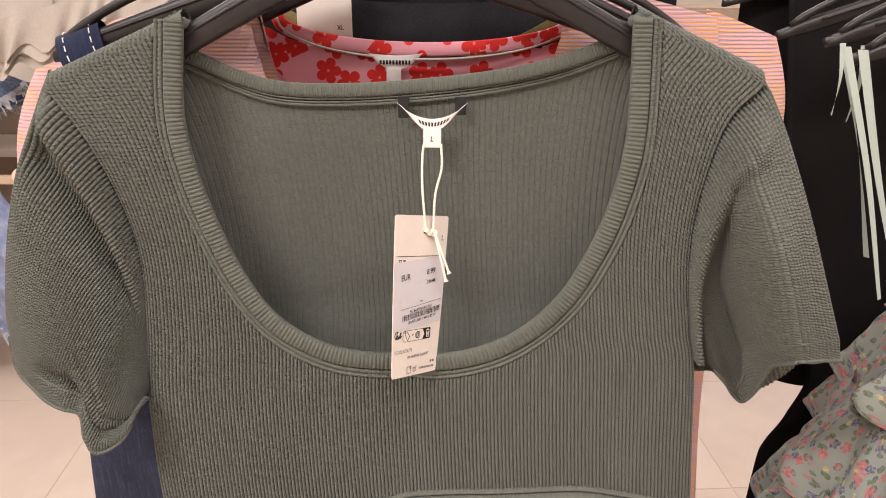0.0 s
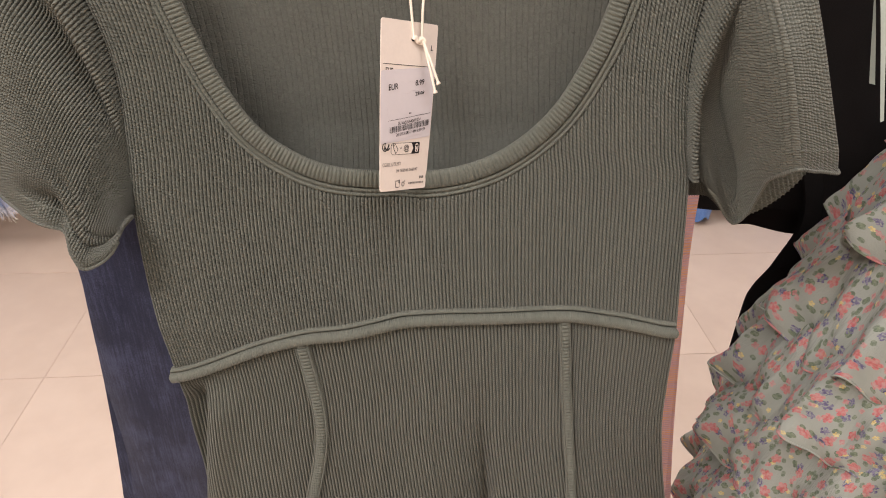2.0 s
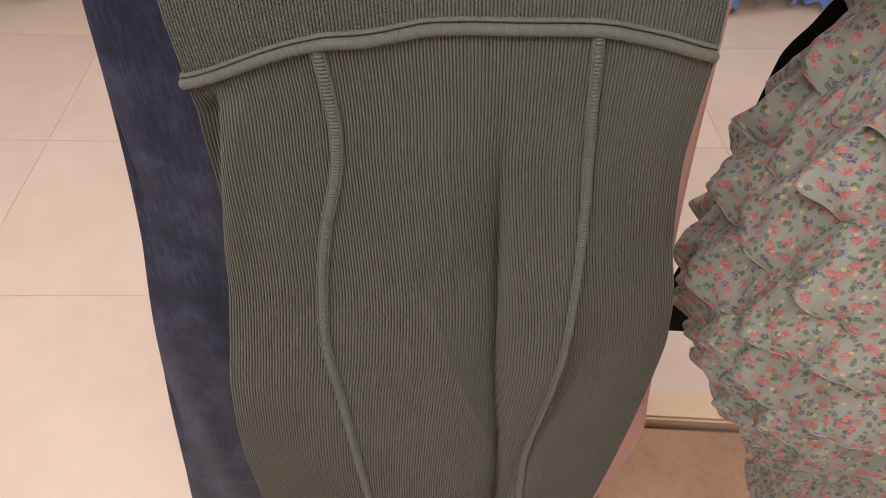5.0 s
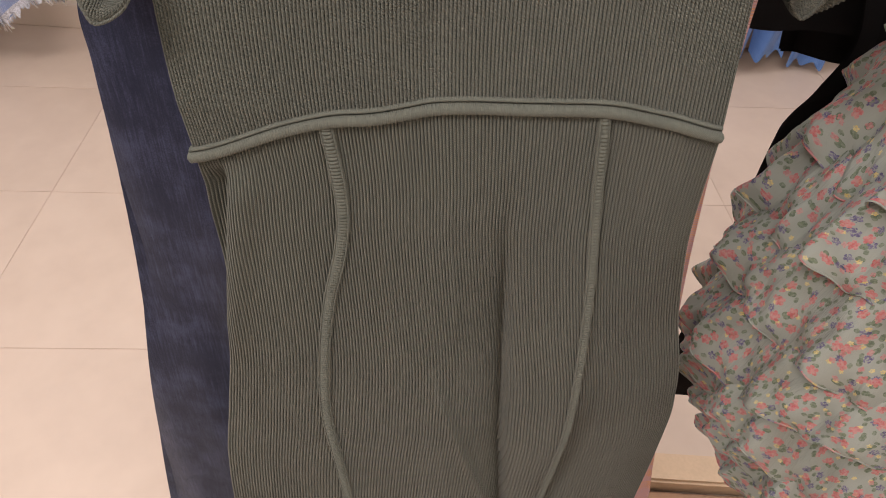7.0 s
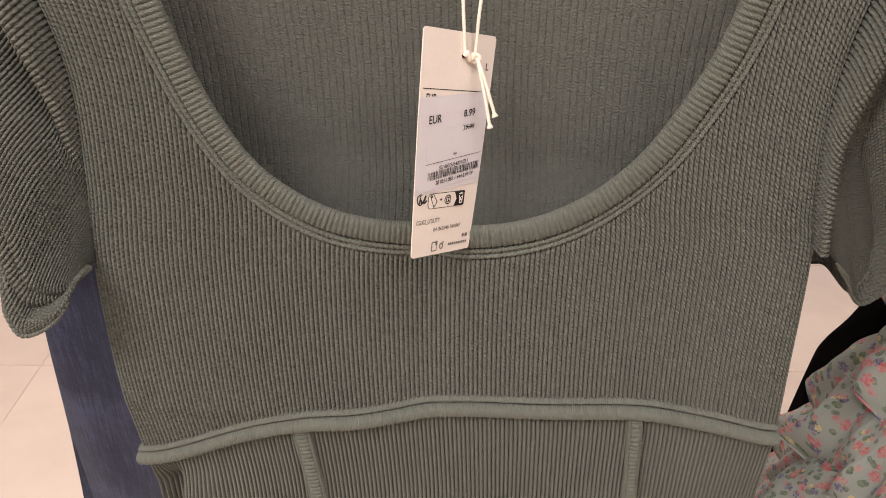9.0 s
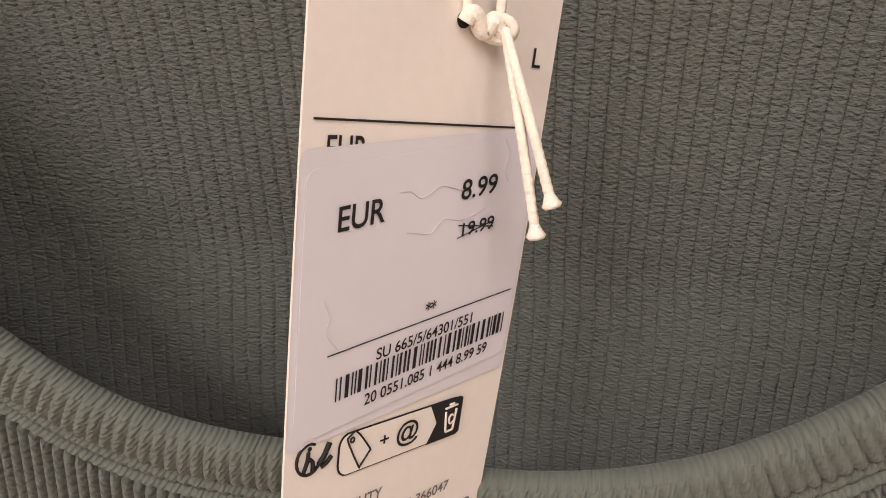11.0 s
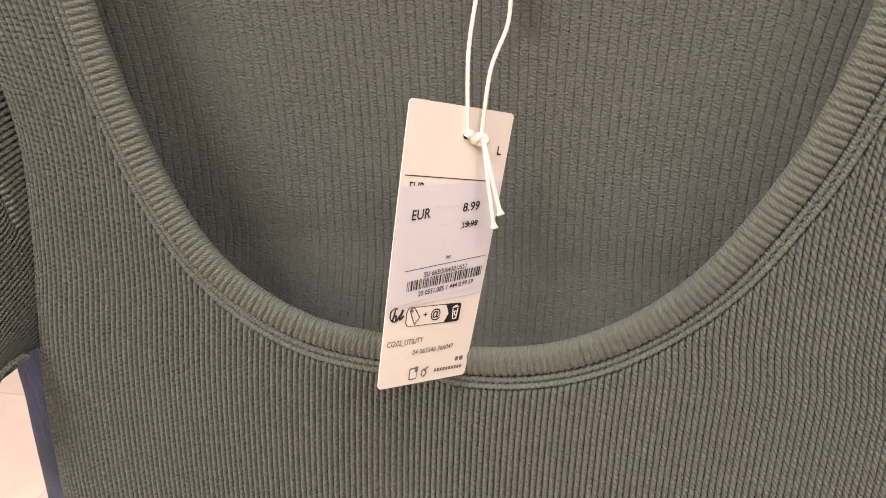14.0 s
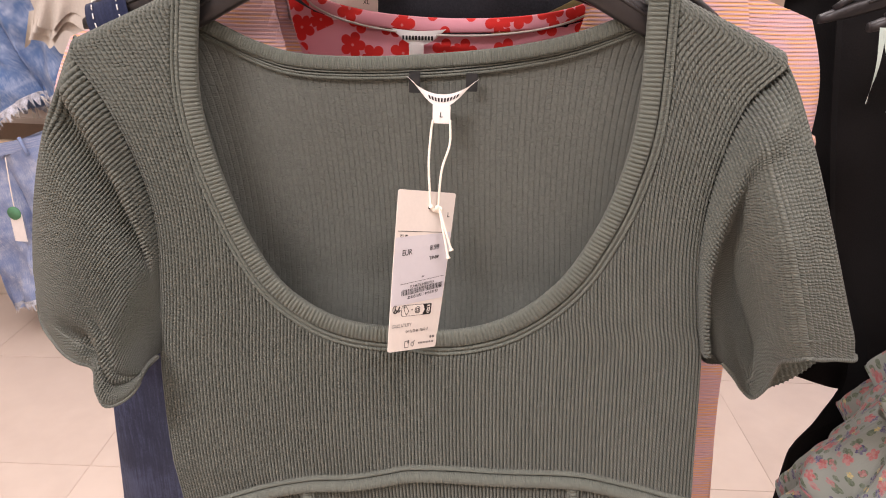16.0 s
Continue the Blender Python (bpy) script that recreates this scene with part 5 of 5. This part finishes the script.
garment("black_shirt", "plain black jersey shirt on a hanger", "shirt", m_black_cloth,
        [(0.355, 1.07), (0.350, 1.20), (0.352, 1.32), (0.350, 1.52)], [(0.96, 1.07), (0.97, 1.20), (0.965, 1.32), (0.95, 1.42)],
        0.315, 0.03, 1.07, 1.56, RX, 0.10, 0.04, 0.004, 3.0, 4)
garment("black_dress", "long black jersey dress hanging behind the flowered dresses", "dress", m_black_cloth,
        [(0.405, 0.50), (0.425, 0.68), (0.430, 0.80), (0.432, 0.95), (0.437, 0.985), (0.455, 1.02), (0.470, 1.08), (0.43, 1.20), (0.40, 1.33), (0.37, 1.52)],
        [(0.98, 0.50), (0.97, 0.68), (0.96, 0.80), (0.95, 0.95), (0.95, 0.985), (0.95, 1.02), (0.95, 1.08), (0.95, 1.20), (0.95, 1.33), (0.95, 1.42)],
        0.285, 0.03, 0.50, 1.56, RX, 0.10, 0.05, 0.004, 3.0, 6)
garment("black_jacket", "black jersey jacket at the far end of the rack", "jacket", m_black_cloth,
        [(0.44, 1.02), (0.42, 1.15), (0.40, 1.30), (0.365, 1.54)], [(0.99, 1.02), (1.0, 1.15), (1.0, 1.30), (0.98, 1.43)],
        0.365, 0.04, 1.02, 1.58, RX, 0.08, 0.03, 0.006, 3.0, 9)


# ---------------------------------------------------------------- far fixtures
m_fray = mottled("frayed_denim", (0.46, 0.48, 0.54), 0.9, 0.5, 60, 260, 0.8, 0.002)


def shorts(x, y, z, width, length, material, seed, turn, group):
    """Denim shorts hung by the waistband: waistband, two legs, frayed hems."""
    g = thing("denim_shorts", (x, y, z - length), "washed blue denim shorts with frayed hems hanging on a wall bar", "shorts", group)
    m = Matrix.Translation((x, y, z)) @ Matrix.Rotation(radians(turn), 4, "Y")
    rnd = random.Random(seed)

    def put(place, U, V):
        a, b, c = place(U, V)
        p = np.stack([a, b, c, np.ones_like(a)], -1) @ np.array(m).T
        return p[..., 0], p[..., 1], p[..., 2]

    uv = lambda U, V, x, z: (U * width * 1.6 + seed, V * length)
    q0 = [rnd.uniform(0, 6) for _ in range(8)]

    def crumple(a, V):
        return 0.012 * np.sin(4 * a + 7 * V + q0[0]) + 0.009 * np.sin(9 * V + 3 * a + q0[1]) + 0.006 * np.sin(17 * V - 5 * a + q0[2]) + 0.004 * np.sin(11 * a + 13 * V + q0[3])

    for side in (-1, 1):
        def leg(U, V, side=side):
            a = 2 * np.pi * U
            w = width * (0.26 + 0.07 * V)
            cx = side * (width * 0.24 + 0.035 * V)
            d = crumple(a + side, V) * (0.3 + 0.7 * V)
            return cx + (w + d) * np.cos(a), (0.055 + 0.02 * V) * np.sin(a) + 1.6 * d, -0.03 - (length - 0.03) * V + (0.020 * np.sin(a * 2 + q0[4]) + 0.015 * side * np.cos(a)) * V
        p = part("leg", sheet("leg", np.linspace(0, 1, 90), np.linspace(0, 1, 50), lambda U, V: put(leg, U, V), material, None, uv), g)
        jag = np.array([rnd.uniform(0.25, 1.0) for _ in range(200)])

        def fray(U, V):
            x0, y0, z0 = leg(U, np.full_like(U, 0.97))
            cut_at = np.interp(U * 199, np.arange(200), jag)
            return x0 * 1.0, y0 * 1.04 - 0.002, z0 + 0.006 - V * 0.050 * cut_at
        part("frayed_hem", sheet("frayed_hem", np.linspace(0, 1, 200), np.linspace(0, 1, 4), lambda U, V: put(fray, U, V), m_fray, None, uv), p, "pale frayed hem")
        for k in range(22):
            u = rnd.random()
            x0, y0, z0 = leg(np.array([u]), np.array([1.0]))
            a = np.array([x0[0], y0[0], z0[0] + 0.004])
            q = np.array([a, a + np.array([rnd.uniform(-0.006, 0.006), 0, -0.012]), a + np.array([rnd.uniform(-0.014, 0.014), 0, -rnd.uniform(0.018, 0.045)])])
            q = (np.c_[q, np.ones(3)] @ np.array(m).T)[:, :3]
            part("frayed_thread", tube("frayed_thread", q, 0.0016, m_white_thread, 4), p)
        if side > 0:
            s = np.linspace(0, 1, 24)
            px, py, pz = leg(np.interp(s, [0, 1], [0.98, 0.80]), 0.04 + 0.24 * np.sin(s * np.pi / 2))
        else:
            s = np.linspace(0, 1, 24)
            px, py, pz = leg(np.interp(s, [0, 1], [0.52, 0.70]), 0.04 + 0.24 * np.sin(s * np.pi / 2))
        q = np.c_[px, py - 0.003, pz, np.ones(24)] @ np.array(m).T
        part("pocket_edge", tube("pocket_edge", q[:, :3], 0.0035, m_white_thread if seed > 2 else material, 6), p)
    band = lambda U, V: (width * 0.5 * np.cos(2 * np.pi * U), 0.058 * np.sin(2 * np.pi * U), 0.012 - 0.045 * V + 0.006 * np.sin(6 * np.pi * U))
    part("waistband", sheet("waistband", np.linspace(0, 1, 70), np.linspace(0, 1, 5), lambda U, V: put(band, U, V), material, None, uv), g)
    for bx in (-0.36, -0.05, 0.30):
        q = np.array([[bx * width, -0.062, 0.02], [bx * width + 0.004, -0.066, -0.02], [bx * width + 0.006, -0.064, -0.05]])
        q = (np.c_[q, np.ones(3)] @ np.array(m).T)[:, :3]
        part("belt_loop", tube("belt_loop", q, 0.007, material, 6), g)
    return g


wallfix = thing("wall_shelf_unit", (-1.75, 2.62, 0), "taupe wall unit with bars and shelf strips for shorts", "shelf unit")
part("back_board", block("back_board", -3.0, -0.9, 2.60, 2.66, 0.0, 2.3, m_taupe, 0.004), wallfix)
for zz in (0.75, 1.39):
    part("bar", block("bar", -3.0, -0.9, 2.06, 2.09, zz, zz + 0.03, m_beige_metal, 0.004), wallfix)
    part("shelf_strip", block("shelf_strip", -3.0, -0.9, 2.30, 2.60, zz + 0.04, zz + 0.065, m_wall, 0.004), wallfix)
part("plinth", block("plinth", -3.0, -0.9, 2.30, 2.60, 0.0, 0.10, m_wall, 0.004), wallfix)
shorts(-1.80, 2.10, 1.40, 0.46, 0.50, m_blue_denim, 1, -26, "denim shorts")
shorts(-2.30, 2.10, 1.40, 0.44, 0.50, m_blue_denim, 2, 4, "denim shorts")
shorts(-1.78, 2.06, 0.76, 0.42, 0.62, m_pale_denim, 3, -16, "denim shorts")
shorts(-2.32, 2.08, 0.76, 0.44, 0.60, m_pale_denim, 4, 4, "denim shorts")
tg = thing("swing_tag", (-1.72, 1.95, 0.42), "white swing tag with a round green seal", "tag")
part("card", block("card", -1.735, -1.685, 1.955, 1.957, 0.42, 0.53, m_satin, 0.001), tg)
part("seal", tube("seal", [(-1.712, 1.950, 0.535), (-1.712, 1.954, 0.535)], 0.026, m_green_seal, 18), tg, "round green seal")
part("string", tube("string", curve([(-1.71, 1.956, 0.53), (-1.715, 1.965, 0.62), (-1.735, 2.000, 0.735)], 12), 0.002, m_string, 5), tg)


def draped(name, label, category, material, x, y, z, w, h, seed, group=""):
    g = thing(name, (x, y, z - h), label, category, group)
    for s, dep in ((1, 0.03), (-1, 0.03)):
        part("front_panel" if s > 0 else "back_panel", sheet("panel", np.linspace(0, 1, 60), np.linspace(0, 1, 40),
             lambda U, V, s=s: (x - w / 2 + w * U * (1 - 0.12 * V) + 0.06 * w * V, y - s * dep * np.sin(np.pi * U) - 0.025 * np.sin(U * 6 + seed + 5 * V) * (0.4 + V), z - h * V - 0.07 * np.abs(U - 0.5) * (1 - V) + 0.015 * np.sin(U * 15 + seed) * V),
             material, None, lambda U, V, x, z: (x, z)), g)
    return g


for k, (gx, gy) in enumerate(((-1.42, 1.98), (-1.24, 2.03), (-1.06, 2.08))):
    draped("white_blouse", "white cotton blouse hanging on a far bar", "blouse", m_white_cloth, gx + 0.085, gy, 1.66, 0.38, 0.52, k * 2.1, "white blouses")
for k, gx in enumerate((1.18, 1.34, 1.52, 1.72)):
    draped("blue_jeans", "mid blue denim trousers hanging low on a far fixture", "jeans", m_deep_denim, gx, 2.30 + 0.03 * k, 0.95, 0.17, 0.92 - 0.04 * (k % 2), k * 1.7, "far jeans")
ff = thing("display_unit", (1.5, 2.5, 0), "taupe display unit with a shadowed foot", "display unit")
part("body", block("body", 0.75, 3.0, 2.46, 2.9, 0.03, 1.35, m_taupe, 0.01), ff)
part("foot", block("foot", 0.85, 2.9, 2.52, 2.85, 0.0, 0.03, m_beige_metal, 0.002), ff)
part("bar", block("bar", 0.75, 3.0, 2.20, 2.22, 0.96, 0.98, m_chrome, 0.003), ff)

# dark clothes on the fixture straight behind the rack
for k, gx in enumerate((-0.55, -0.25, 0.10, 0.45, 0.80)):
    draped("dark_jacket", "black jacket hanging on the rear fixture", "jacket", m_black_cloth, gx, 2.6 + 0.02 * k, 1.75, 0.42, 0.75, k * 1.3, "dark jackets")
rf = thing("rear_fixture", (0.2, 2.72, 0), "tall dark display wall behind the clothes racks", "display unit")
part("body", block("body", -0.85, 0.72, 2.72, 2.90, 0.0, 2.2, m_black_tape, 0.01), rf)

# ---------------------------------------------------------------- floor tiles
TILE_X, TILE_Y, TURN = 0.69, 0.60, radians(4.0)
tile_mesh = block("tile", -TILE_X / 2 + 0.0008, TILE_X / 2 - 0.0008, -TILE_Y / 2 + 0.0008, TILE_Y / 2 - 0.0008, -0.010, 0.0, m_tile, 0.0012)
floor_ob = bpy.data.objects["floor"]
ct, sn = math.cos(TURN), math.sin(TURN)
for i in range(-7, 9):
    for j in range(-8, 11):
        lx, ly = (i + 0.5) * TILE_X, (j + 0.5) * TILE_Y
        px, py = -1.100 + ct * lx - sn * ly, 1.255 + sn * lx + ct * ly
        if room[0] + 0.3 < px < room[1] - 0.3 and room[2] + 0.3 < py < room[3] - 0.3:
            t = part("tile", tile_mesh, floor_ob)
            t.matrix_basis = Matrix.Translation((px, py, 0)) @ Matrix.Rotation(TURN, 4, "Z")
